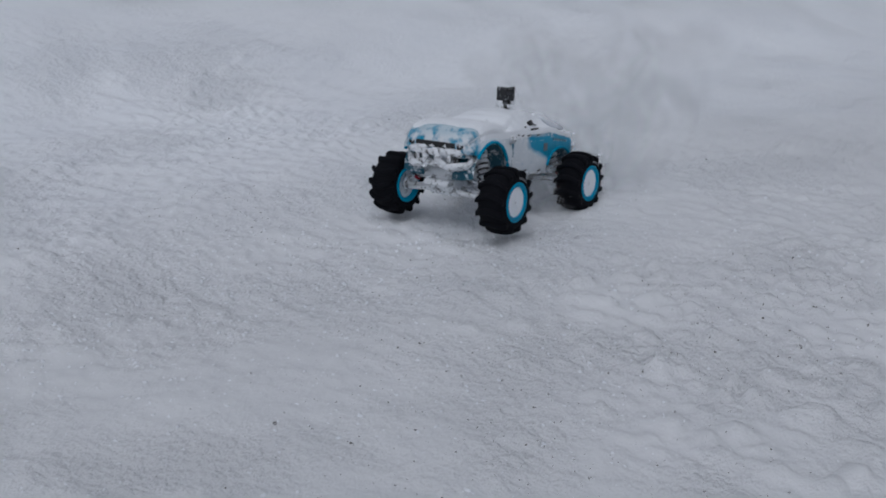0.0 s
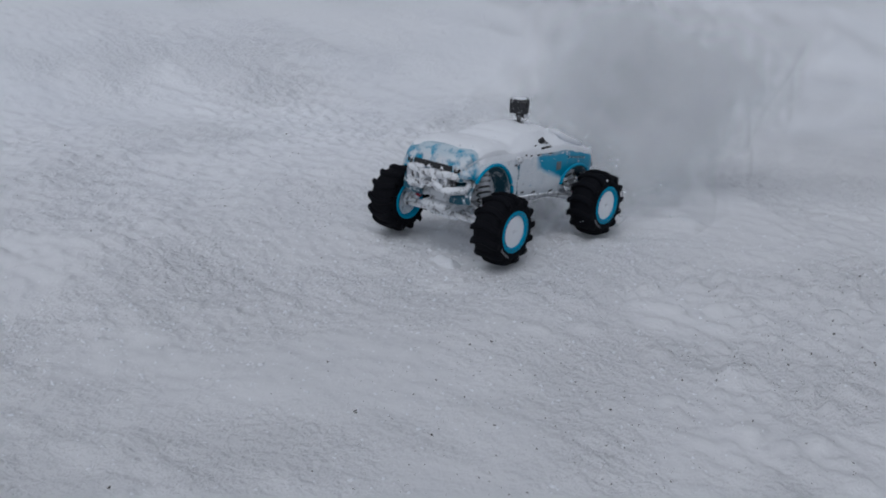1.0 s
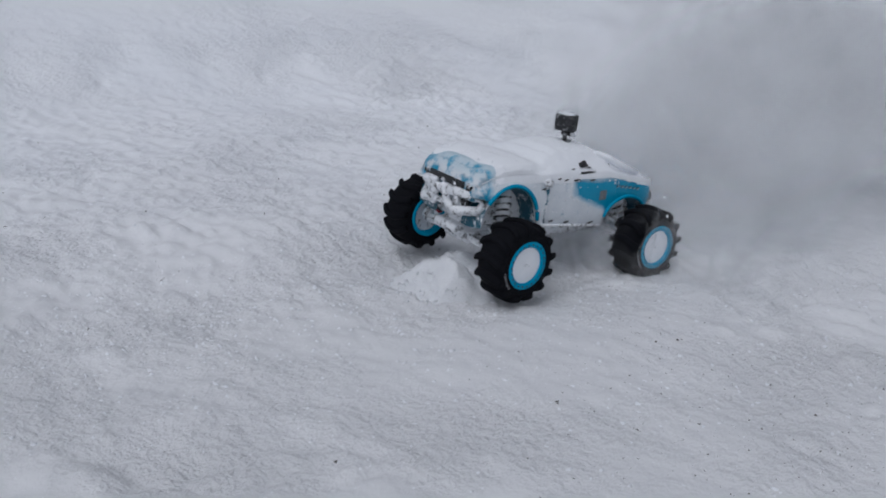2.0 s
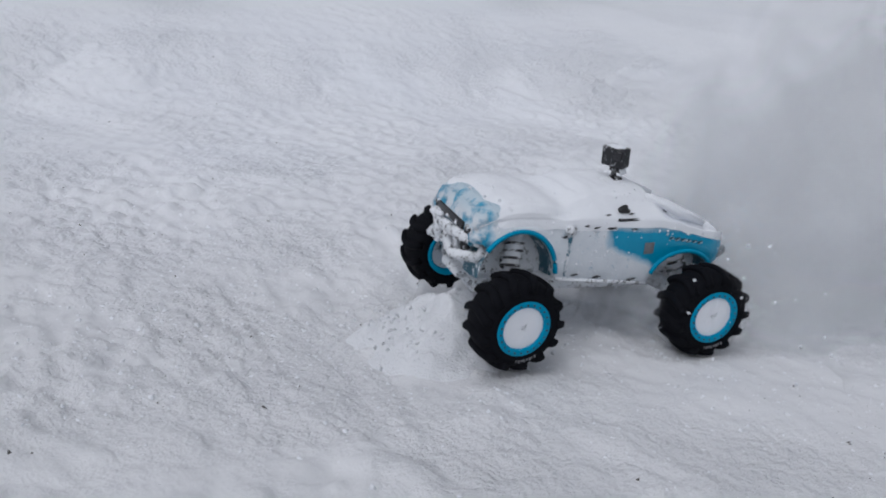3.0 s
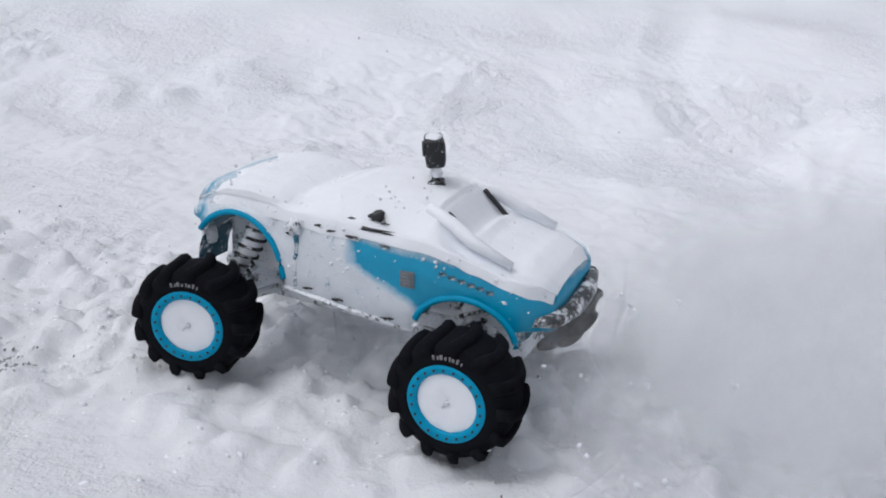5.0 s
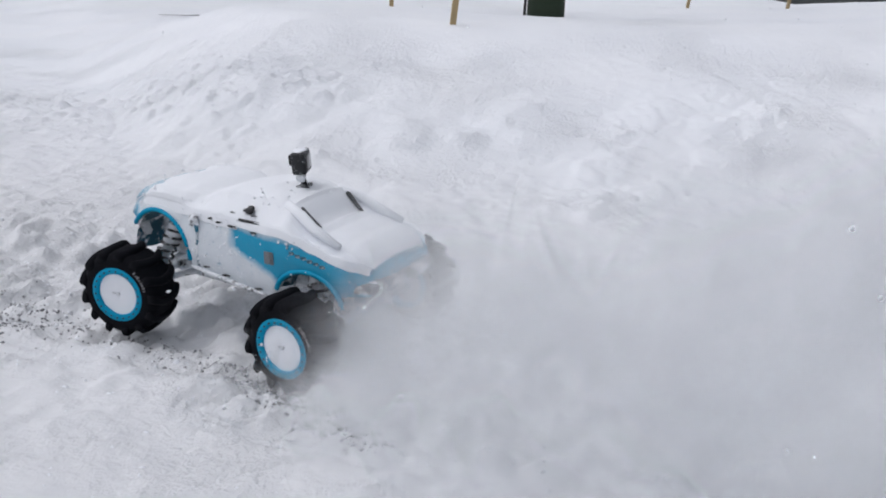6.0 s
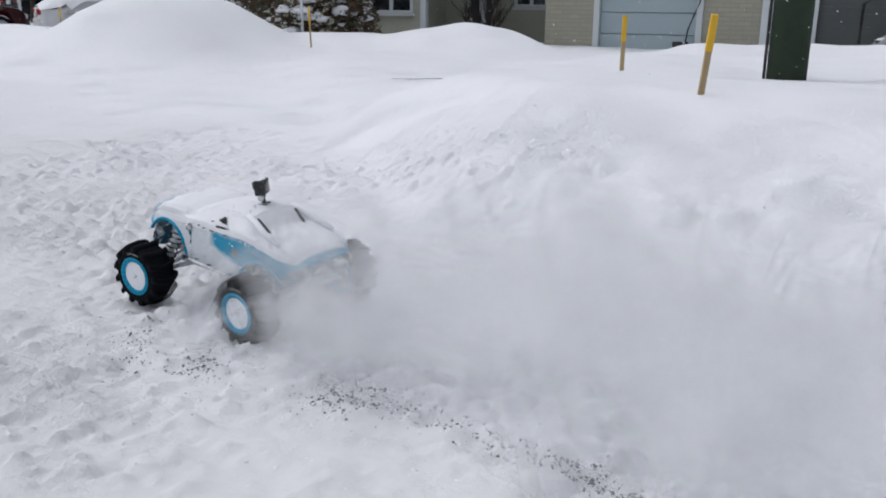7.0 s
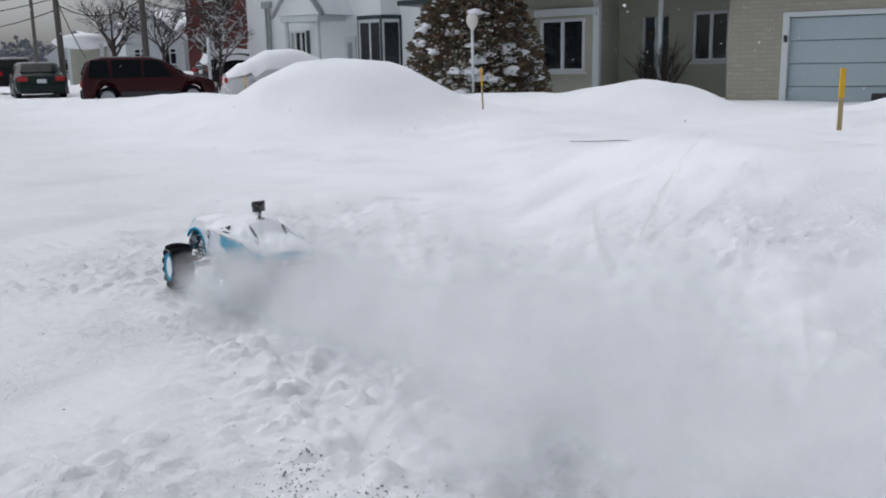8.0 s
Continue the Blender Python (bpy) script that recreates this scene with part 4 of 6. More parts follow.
def puff_mesh(seed, veils, flat, sizes=(0.50, 0.80)):
    """A ball of radius about 1 of soft thin veils of powder, turned every way."""
    rng = random.Random(seed)
    bm = bmesh.new()
    uv = bm.loops.layers.uv.new("uv")
    for k in range(veils):
        while True:
            p = Vector((rng.gauss(0, 0.42), rng.gauss(0, 0.42), rng.gauss(0, 0.38)))
            if p.length < 1:
                break
        turn = rng.uniform(0, math.pi)
        q = Vector((math.cos(turn), math.sin(turn), rng.gauss(0, 0.45))).to_track_quat("Z", "Y").to_matrix()
        s = rng.uniform(*sizes) * (1.1 - 0.35 * p.length)
        rings = []
        for part_of, lift in ((1.0, -0.07), (0.55, 0.04)):
            ring = []
            for j in range(8):
                c, d = math.cos(j * math.pi / 4), math.sin(j * math.pi / 4)
                co = p + q @ Vector((s * part_of * c, s * part_of * d, s * lift))
                co.z *= flat
                ring.append((bm.verts.new(co), (0.5 + 0.52 * part_of * c, 0.5 + 0.52 * part_of * d)))
            rings.append(ring)
        top = p + q @ Vector((0, 0, 0.08 * s))
        mid = (bm.verts.new(Vector((top.x, top.y, top.z * flat))), (0.5, 0.5))
        for j in range(8):
            k2 = (j + 1) % 8
            for corners in ((mid, rings[1][j], rings[1][k2]), (rings[1][j], rings[0][j], rings[0][k2], rings[1][k2])):
                f = bm.faces.new([g[0] for g in corners])
                f.smooth = True
                for loop, g in zip(f.loops, corners):
                    loop[uv].uv = g[1]
    data = bpy.data.meshes.new("powder_puff")
    bm.to_mesh(data)
    bm.free()
    data.materials.append(DUST)
    return data


PUFFS = []


def build_puffs():
    meshes = [puff_mesh(50 + k, 18, 0.9) for k in range(14)]
    rng = random.Random(12)
    t = -0.22
    k = 0
    while t < 7.95:
        x, y, z, heading, _, _ = truck_state(t)
        h = radians(heading)
        s = rng.choice((-0.24, 0.04, -0.1) if 2.9 < t < 5.7 else (-0.2, 0.2, 0.0)) + rng.uniform(-0.08, 0.08)
        back = (0.39 if 2.9 < t < 5.7 else 0.36) + rng.uniform(0, 0.12)
        bx, by = x - back * math.cos(h) - s * math.sin(h), y - back * math.sin(h) + s * math.cos(h)
        r = rng.uniform(0.26, 0.44) * (0.78 if t < 0.9 else 1.0)
        ob = new("powder_puff", meshes[k % 14])
        ob.scale = (r, r, r)
        tagged(ob, "drifting puff of powder snow thrown up by the wheels", "snow dust", "puffs of powder snow", "stuff")
        PUFFS.append((ob, t, bx, by, h, r, rng.uniform(0.14, 0.46) + (0.12 if t < 3.4 else 0), rng.uniform(0.25, 0.60), rng.uniform(-0.25, 0.25), rng.uniform(-60, 60)))
        t += 0.028 if t < 1.6 else 0.024 if t < 5.6 else 0.045
        k += 1


build_puffs()


def build_spray():
    """Veils that stay at the wheels and clods in the air behind them."""
    out = []
    meshes = [puff_mesh(80 + k, 7 if k < 5 else 8 if 9 < k < 14 else 12, 0.85, (0.55, 0.85)) for k in range(26)]
    for k, (x, y, z, r) in enumerate(((-0.40, 0.18, 0.10, 0.17), (-0.42, -0.12, 0.14, 0.20), (-0.50, 0.05, 0.20, 0.24), (-0.10, 0.10, 0.06, 0.12), (-0.30, 0.05, 0.16, 0.15),
                                      (-0.20, 0.30, 0.10, 0.19), (-0.34, 0.26, 0.16, 0.20), (-0.14, 0.26, 0.08, 0.13), (-0.30, 0.10, 0.24, 0.20), (-0.40, 0.20, 0.22, 0.24),
                                      (-0.04, 0.02, 0.05, 0.14), (0.12, -0.02, 0.04, 0.13), (-0.12, 0.00, 0.07, 0.16), (-0.12, 0.10, 0.05, 0.13),
                                      (-0.24, -0.02, 0.12, 0.18), (-0.58, 0.10, 0.20, 0.28), (-0.70, 0.00, 0.20, 0.30), (-0.70, 0.20, 0.16, 0.28), (-0.20, 0.30, 0.16, 0.17), (-0.27, 0.36, 0.12, 0.20), (-0.30, 0.12, 0.14, 0.22), (-0.28, 0.20, 0.12, 0.17),
                                      (-0.26, 0.34, 0.10, 0.17), (-0.34, 0.30, 0.14, 0.20), (-0.32, -0.22, 0.14, 0.22), (-0.24, 0.24, 0.08, 0.17))):
        ob = new("powder_spray", meshes[k])
        ob.scale = (r, r, r)
        tagged(ob, "veil of powder snow whirling at the wheels", "snow dust", "veils at the wheels", "stuff")
        out.append((ob, (x - (0.07 if k > 13 else 0.03), y, z), 5.4 if 4 < k < 10 else 6.8 if k > 13 else None))
    return out


SPRAY = build_spray()


def build_clods():
    rng = np.random.default_rng(8)
    n = 70
    p = np.column_stack([rng.normal(-0.25, 0.14, n), rng.normal(0.14, 0.16, n), np.abs(rng.normal(0.06, 0.10, n)) + 0.02, 0.002 + 0.006 * rng.random(n) ** 3])
    a = scatter("flying_clods", p, SNOW_CRUMB, "bits of snow flung up round the rear wheels", "snow", 0.8, 6)
    # churned snow heaped into a loose slope
    gx, gy = np.meshgrid(np.linspace(-0.36, 0.30, 100), np.linspace(-0.26, 0.26, 80))
    x, y = gx.ravel(), gy.ravel()
    rise = 0.088 * np.exp(-((x + 0.02) / 0.19) ** 2 - (y / 0.145) ** 2) * (1 + 1.1 * fbm(x, y, 8, 3, 301))
    z = rise + np.clip(rise * 30, 0, 1) * (0.55 * crumb_cells(x, y, 0.060, 311, 0.6) + 0.5 * crumb_cells(x, y, 0.030, 331, 0.6)) - 0.022 - 0.13 * (1 - np.exp(-((x + 0.02) / 0.27) ** 4 - (y / 0.205) ** 4))
    data = bpy.data.meshes.new("snow_heap")
    i = np.arange(8000).reshape(80, 100)
    data.from_pydata(np.column_stack([x, y, z]).tolist(), [], np.column_stack([i[:-1, :-1].ravel(), i[:-1, 1:].ravel(), i[1:, 1:].ravel(), i[1:, :-1].ravel()]).tolist())
    data.update()
    data.polygons.foreach_set("use_smooth", np.ones(len(data.polygons), dtype=bool))
    data.materials.append(CHURNED)
    b = tagged(new("snow_heap", data), "heap of churned snow pushed along before the front wheels", "snow", kind="stuff")
    n = 500
    px, py = rng.normal(-0.02, 0.13, n), rng.normal(0, 0.095, n)
    pz = 0.088 * np.exp(-((px + 0.02) / 0.19) ** 2 - (py / 0.145) ** 2) * rng.uniform(0.7, 1.15, n) - 0.014
    c = scatter("bow_wave", np.column_stack([px, py, pz, 0.002 + 0.007 * rng.random(n) ** 4]), CHURNED, "loose lumps of snow rolling off the heap", "snow", 0.85, 12)
    return a, (b, c)


CLODS, BOW = build_clods()


def build_snowfall():
    out = []
    for k, (x, y, z) in enumerate(((-1.6, 2.6, 1.5), (-0.6, 3.2, 1.6), (2.2, 1.2, 1.4))):
        rng = np.random.default_rng(20 + k)
        n = 1500
        p = np.column_stack([rng.uniform(-1.6, 1.6, n), rng.uniform(-0.9, 0.9, n), rng.uniform(-0.7, 2.5, n), 0.0012 + 0.0042 * rng.random(n) ** 2.5])
        ob = scatter("falling_snow", p, SNOW_SOFT, "snowflakes drifting down", "snowflakes", 0.6, 30 + k)
        ob.location = (x, y, z)
        out.append((ob, (x, y, z)))
    return out


SNOWFALL = build_snowfall()


# ---- the street behind: houses, cars, poles, trees ----
BRICK_PALE = brick_material("pale_brick", (0.41, 0.39, 0.31), (0.36, 0.345, 0.28), (0.29, 0.285, 0.25))
BRICK_RED = brick_material("red_brick", (0.16, 0.035, 0.030), (0.12, 0.028, 0.026), (0.14, 0.09, 0.085))
STUCCO = plain("grey_stucco", (0.38, 0.385, 0.315), 0.9, 0, 0.12, 3, 0.3)
SIDING_WHITE = plain("white_siding", (0.72, 0.745, 0.75), 0.7, 0, 0.06, 1.5, 0.15)
SIDING_GREY = plain("dark_siding", (0.094, 0.101, 0.101), 0.8, 0, 0.12, 2, 0.2)
DOOR_BLUE = plain("garage_door_paint", (0.37, 0.45, 0.48), 0.5, 0, 0.05, 1.5, 0.05)
TRIM = plain("white_trim", (0.58, 0.62, 0.635), 0.6, 0, 0.06, 5, 0.05)
DARK_TRIM = plain("green_black_trim", (0.018, 0.035, 0.04), 0.5)
CAR_GLASS = plain("tinted_car_glass", (0.006, 0.008, 0.009), 0.12, 0, 0.2, 3, 0.0)
CAR_GLASS.node_tree.nodes["Principled BSDF"].inputs["Specular IOR Level"].default_value = 0.08
PANE = glass_material("window_glass", (0.012, 0.015, 0.018))
CURTAIN = plain("pale_blind", (0.40, 0.40, 0.38), 0.9, 0, 0.2, 6)
POLE_GREEN = plain("mossy_pole_wood", (0.022, 0.037, 0.020), 0.9, 0, 0.45, 8, 0.5, 0.01)
POLE_GREY = plain("weathered_pole_wood", (0.11, 0.10, 0.09), 0.9, 0, 0.3, 8, 0.4, 0.01)
STAKE_WOOD = plain("stake_wood", (0.40, 0.30, 0.16), 0.85, 0, 0.25, 25, 0.2)
STAKE_PAINT = plain("stake_yellow", (0.70, 0.42, 0.015), 0.6, 0, 0.12, 25, 0.1)
BARK = plain("bark", (0.055, 0.045, 0.040), 0.95, 0, 0.4, 10, 0.5, 0.01)
LEAF = plain("brown_cedar", (0.115, 0.075, 0.045), 0.9, 0, 0.55, 3, 0.3)
LEAF_GREEN = plain("grey_green_cedar", (0.070, 0.070, 0.045), 0.9, 0, 0.5, 3, 0.3)
WIRE = plain("wire_sheath", (0.02, 0.02, 0.022), 0.7)
CAR_RED = plain("maroon_paint", (0.032, 0.005, 0.007), 0.25, 0.1, 0.15, 3, 0.02)
CAR_GREY = plain("grey_cladding", (0.055, 0.055, 0.062), 0.6, 0, 0.15, 8)
CAR_GREEN = plain("dark_green_paint", (0.012, 0.022, 0.020), 0.25, 0.1, 0.15, 3, 0.02)
CAR_BLACK = plain("black_paint", (0.012, 0.013, 0.016), 0.25, 0.1, 0.15, 3, 0.02)
CAR_WHITE = plain("white_paint", (0.60, 0.61, 0.62), 0.3, 0, 0.06, 3, 0.02)
for paint in (CAR_RED, CAR_GREEN, CAR_BLACK, CAR_GREY):
    paint.node_tree.nodes["Principled BSDF"].inputs["Specular IOR Level"].default_value = 0.22
TAIL_LAMP = plain("red_lamp", (0.30, 0.012, 0.014), 0.2, 0, 0.2, 30)
HEAD_LAMP = plain("clear_lamp", (0.55, 0.50, 0.45), 0.15, 0, 0.2, 30)
GLOBE = plain("frosted_globe", (0.62, 0.60, 0.55), 0.4, 0, 0.05, 10, 0.02)
# distance haze is mixed into this wood's blue-grey
FAR_WOOD = plain("far_wood", (0.13, 0.14, 0.16), 1.0, 0, 0.35, 0.5, 0.3)
CONCRETE = plain("grey_paint", (0.30, 0.32, 0.33), 0.8, 0, 0.1, 5)
SIDING_PALE = plain("pale_grey_siding", (0.42, 0.44, 0.46), 0.8, 0, 0.1, 2, 0.2)


def slab(name, size, material, parent, m=None, bevel=0.0, label=""):
    """A plain board given by its two corners."""
    (x0, y0, z0), (x1, y1, z1) = size
    return part(name, box(bmesh.new(), x0, x1, y0, y1, z0, z1, bevel), material, parent, label, m, False)


def wall_with_openings(name, x0, x1, y0, y1, z0, z1, openings, material, parent, label=""):
    """A wall along x with rectangular holes (x0, x1, z0, z1)."""
    bm = bmesh.new()
    xs = sorted({x0, x1, *[o[0] for o in openings], *[o[1] for o in openings]})
    for a, b in zip(xs, xs[1:]):
        holes = sorted((o[2], o[3]) for o in openings if o[0] <= a + 1e-6 and o[1] >= b - 1e-6)
        z = z0
        for h0, h1 in holes:
            if h0 > z + 1e-4:
                box(bm, a, b, y0, y1, z, h0)
            z = h1
        if z < z1 - 1e-4:
            box(bm, a, b, y0, y1, z, z1)
    bmesh.ops.remove_doubles(bm, verts=bm.verts, dist=1e-5)
    return part(name, bm, material, parent, label, None, False)


def window(parent, x0, x1, z0, z1, y, leaves=2, frame_material=None, blind=False, sill=True):
    """A framed window in a wall whose face is at y, looking towards -y."""
    fm = frame_material or TRIM
    w = 0.07
    win = tagged(new("window"), "dark window in a pale frame")
    win.parent = parent
    bm = bmesh.new()
    for a, b, c, d in ((x0, x1, z0, z0 + w), (x0, x1, z1 - w, z1), (x0, x0 + w, z0 + w, z1 - w), (x1 - w, x1, z0 + w, z1 - w)):
        box(bm, a, b, y - 0.03, y + 0.08, c, d, 0.006)
    for k in range(1, leaves):
        xm = x0 + (x1 - x0) * k / leaves
        box(bm, xm - w * 0.6, xm + w * 0.6, y - 0.02, y + 0.08, z0 + w, z1 - w, 0.006)
    part("window_frame", bm, fm, win, "", None, False)
    for k in range(leaves):
        a, b = x0 + (x1 - x0) * k / leaves + w * 0.6, x0 + (x1 - x0) * (k + 1) / leaves - w * 0.6
        slab("pane", ((a, y + 0.03, z0 + w), (b, y + 0.045, z1 - w)), CURTAIN if blind and k == 0 else PANE, win)
    if sill:
        slab("window_sill", ((x0 - 0.05, y - 0.08, z0 - 0.06), (x1 + 0.05, y - 0.001, z0 - 0.005)), fm, win)
    return win


def build_bungalow():
    y = 20.2
    house = thing("bungalow", pose(0, 0, 0), "low bungalow in pale brick and stucco with a blue-grey garage door", "house")
    # garage front
    wall_with_openings("brick_wall", -5.80, -1.02, y, y + 0.25, -0.4, 2.75, [(-4.66, -2.22, -0.4, 1.90)], BRICK_PALE, house, "pale brick garage front")
    slab("side_wall", ((-5.80, y + 0.25, -0.4), (-5.55, y + 1.6, 2.75)), BRICK_PALE, house)
    bm = bmesh.new()
    for a, b, c, d in ((-4.655, -4.52, -0.4, 1.895), (-2.36, -2.225, -0.4, 1.895), (-4.52, -2.36, 1.79, 1.895)):
        box(bm, a, b, y - 0.03, y + 0.2, c, d, 0.008)
    part("garage_frame", bm, TRIM, house, "blue-white door casing", None, False)
    door = tagged(new("garage_door"), "blue-grey sectional garage door")
    door.parent = house
    for k in range(5):
        z0 = -0.62 + 0.48 * k
        slab("door_panel", ((-4.515, y + 0.10, z0 + 0.008), (-2.365, y + 0.15, z0 + 0.472)), DOOR_BLUE, door, None, 0.012)
    slab("door_backing", ((-4.515, y + 0.152, -0.4), (-2.365, y + 0.18, 1.79)), CONCRETE, door)
    slab("wall_lamp", ((-4.60, y - 0.11, 1.28), (-4.54, y - 0.032, 1.42)), BLACK, house, None, 0.01)
    # recessed porch with door and window
    yb = y + 1.6
    wall_with_openings("porch_wall", -9.55, -5.80, yb, yb + 0.2, -0.4, 2.75, [(-7.10, -6.22, 0.90, 2.08), (-8.35, -7.72, -0.4, 2.0)], STUCCO, house, "grey stucco porch wall")
    window(house, -7.10, -6.22, 0.90, 2.08, yb, 2)
    front = tagged(new("front_door"), "dark double front door with pale mouldings")
    front.parent = house
    for k in range(2):
        x0 = -8.35 + 0.315 * k
        slab("door_leaf", ((x0 + 0.03, yb + 0.04, -0.4), (x0 + 0.285, yb + 0.09, 1.98)), DARK_TRIM, front)
        slab("door_casing", ((x0 - 0.03, yb - 0.03, -0.4), (x0 + 0.03, yb + 0.06, 2.0)), TRIM, front)
    slab("porch_post", ((-9.02, y - 0.02, -0.4), (-8.86, y + 0.14, 2.75)), TRIM, house, None, 0.01)
    slab("porch_post", ((-7.62, y + 0.55, -0.4), (-7.52, y + 0.65, 2.75)), TRIM, house, None, 0.01)
    for x, z, r in ((-8.15, 1.62, 0.10), (-6.62, 2.0, 0.0)):
        if r:
            bm = bmesh.new()
            box(bm, x - r, x + r, yb - 0.05, yb - 0.005, z - 0.16, z + 0.12, 0.03)
            part("wall_plaque", bm, BARK, house, "dark arched plaque")
    # left wing
    wall_with_openings("stucco_wall", -14.0, -9.02, y, y + 0.25, -0.4, 2.75, [(-10.42, -9.22, 0.72, 1.98)], STUCCO, house, "grey stucco front wall")
    slab("return_wall", ((-9.27, y + 0.25, -0.4), (-9.02, yb, 2.75)), STUCCO, house)
    window(house, -10.42, -9.22, 0.72, 1.98, y, 2)
    slab("window_band", ((-10.55, y - 0.10, 2.05), (-8.9, y - 0.002, 2.22)), TRIM, house)
    # right wing with grey siding
    bm = bmesh.new()
    for k in range(22):
        box(bm, -1.02, 6.5, y + 0.02 + 0.004 * (k % 2), y + 0.25, -0.5 + 0.15 * k, -0.352 + 0.15 * k)
    part("siding_wall", bm, SIDING_GREY, house, "dark grey clapboard wall", None, False)
    for x0, x1, mat in ((-1.01, -0.86, TRIM), (-0.80, -0.70, TRIM), (0.02, 0.10, TRIM), (-0.55, -0.48, TRIM)):
        slab("downpipe", ((x0, y - 0.10, -0.4), (x1, y + 0.0, 2.75)), mat, house, None, 0.01)
    slab("side_door", ((-0.46, y - 0.03, -0.4), (0.0, y + 0.015, 1.95)), DARK_TRIM, house, None, 0.01)
    slab("interior", ((-13.8, yb + 0.6, -0.4), (6.4, yb + 7.0, 2.7)), CONCRETE, house)
    # roof with overhang and its load of snow
    bm = bmesh.new()
    loft(bm, [[(x, y - 0.55, 2.62), (x, y + 4.0, 4.2), (x, y + 9.0, 2.62), (x, y + 9.0, 2.5), (x, y - 0.55, 2.5)] for x in (-14.4, 6.9)], True)
    part("roof", bm, DARK_TRIM, house, "dark roof edge", None, False)
    bm = bmesh.new()
    rows = []
    for k in range(40):
        x = -14.4 + 21.3 * k / 39
        w = 0.06 * noise.noise(Vector((x * 0.8, 0, 0)))
        rows.append([(x, y - 0.6 + w, 2.63), (x, y - 0.62 + w, 2.78 + w), (x, y - 0.3, 3.0 + w), (x, y + 4.0, 4.55), (x, y + 9.1, 2.9)])
    loft(bm, rows)
    part("roof_snow", bm, SNOW_SOFT, house, "deep snow on the roof")
    return house


build_bungalow()


def build_staircase():
    stair = thing("staircase", pose(0.95, 18.6, 0.15), "black metal outdoor stair with snow on its treads", "staircase")
    for k in range(8):
        x, z = 0.23 * k, 0.19 * k
        slab("tread", ((x, -0.45, z), (x + 0.27, 0.45, z + 0.05)), BLACK, stair, None, 0.006)
        bm = bmesh.new()
        lump(bm, (x + 0.12, -0.02, z + 0.06), (0.12, 0.42, 0.035), 0.3, k)
        part("tread_snow", bm, SNOW_SOFT, stair)
    for s in (-0.48, 0.48):
        bm = bmesh.new()
        tube(bm, [(-0.1, s, -0.15), (1.9, s, 1.5)], 0.05, 6)
        part("stringer", bm, CONCRETE, stair, "grey stringer")
        bm = bmesh.new()
        tube(bm, [(-0.05, s, -0.3), (-0.05, s, 0.9), (1.9, s, 2.5)], 0.022, 6)
        part("handrail", bm, BLACK, stair)
    bm = bmesh.new()
    box(bm, 0.9, 1.75, 0.0, 0.6, -0.4, 0.75, 0.03)
    part("bin", bm, CAR_GREEN, thing("storage_bin", pose(0.95, 18.8, 0.15), "dark green storage bin by the stair", "bin"))
    bm = bmesh.new()
    box(bm, 1.95, 2.7, 0.2, 0.8, -0.4, 0.55, 0.05)
    part("bin", bm, BLACK, thing("rubbish_bin", pose(0.95, 18.8, 0.15), "black bin half buried in snow", "bin"))


build_staircase()


def build_pusher():
    tool = thing("snow_pusher", pose(-2.62, 19.9, 0.0), "black snow shovel leaning on the garage", "shovel")
    bm = bmesh.new()
    box(bm, -0.17, 0.17, -0.03, 0.03, -0.05, 0.22, 0.02)
    part("blade", bm, BLACK, tool)
    bm = bmesh.new()
    tube(bm, [(0.10, 0, 0.2), (0.14, 0.02, 0.5), (0.24, 0.08, 0.8), (0.32, 0.16, 1.05), (0.33, 0.22, 1.35)], 0.018, 6)
    part("handle", bm, BLACK, tool)


build_pusher()


def stake(x, y, z0, z1, lean=(0, 0), group="marker stakes", wide=0.02):
    g = height(x, y)
    ob = thing("marker_stake", pose(x, y, min(g, z0), lean[0], lean[1], 20), "wooden snow stake with a yellow-painted top", "stake", group)
    h = z1 - min(g, z0)
    slab("wood", ((-wide, -wide * 0.8, -0.3), (wide, wide * 0.8, h * 0.55)), STAKE_WOOD, ob, None, 0.003)
    slab("painted_top", ((-wide - 0.002, -wide * 0.8 - 0.002, h * 0.55), (wide + 0.002, wide * 0.8 + 0.002, h)), STAKE_PAINT, ob, None, 0.003, "yellow-painted upper half")
    return ob


stake(-1.15, 6.83, 0.43, 0.88, (0, 0), wide=0.016)
stake(-0.26, 4.74, 0.49, 0.92, (9, 3), wide=0.017)
stake(-6.9, 11.51, 0.36, 0.90, (0, -2), wide=0.012)
stake(1.28, 8.62, 0.50, 1.1, (0, 5), wide=0.014)
stake(2.16, 8.52, 0.50, 1.0, (3, 2), wide=0.014)
stake(-20.6, 20.0, 0.2, 0.75, (0, 0), wide=0.016)


def pole(name, x, y, r, h, material, label, lean=0):
    ob = thing(name, pose(x, y, height(x, y) - 0.3, 0, lean, 0), label, "utility pole")
    bm = bmesh.new()
    tube(bm, [(0, 0, 0.0), (0, 0, h * 0.3), (0, 0, h * 0.7), (0, 0, h)], [r, r * 0.95, r * 0.85, r * 0.75], 18)
    for v in bm.verts:
        v.co += Vector((v.co.x, v.co.y, 0)).normalized() * 0.03 * r * noise.noise(v.co * 3) if v.co.xy.length else Vector()
    part("shaft", bm, material, ob)
    return ob


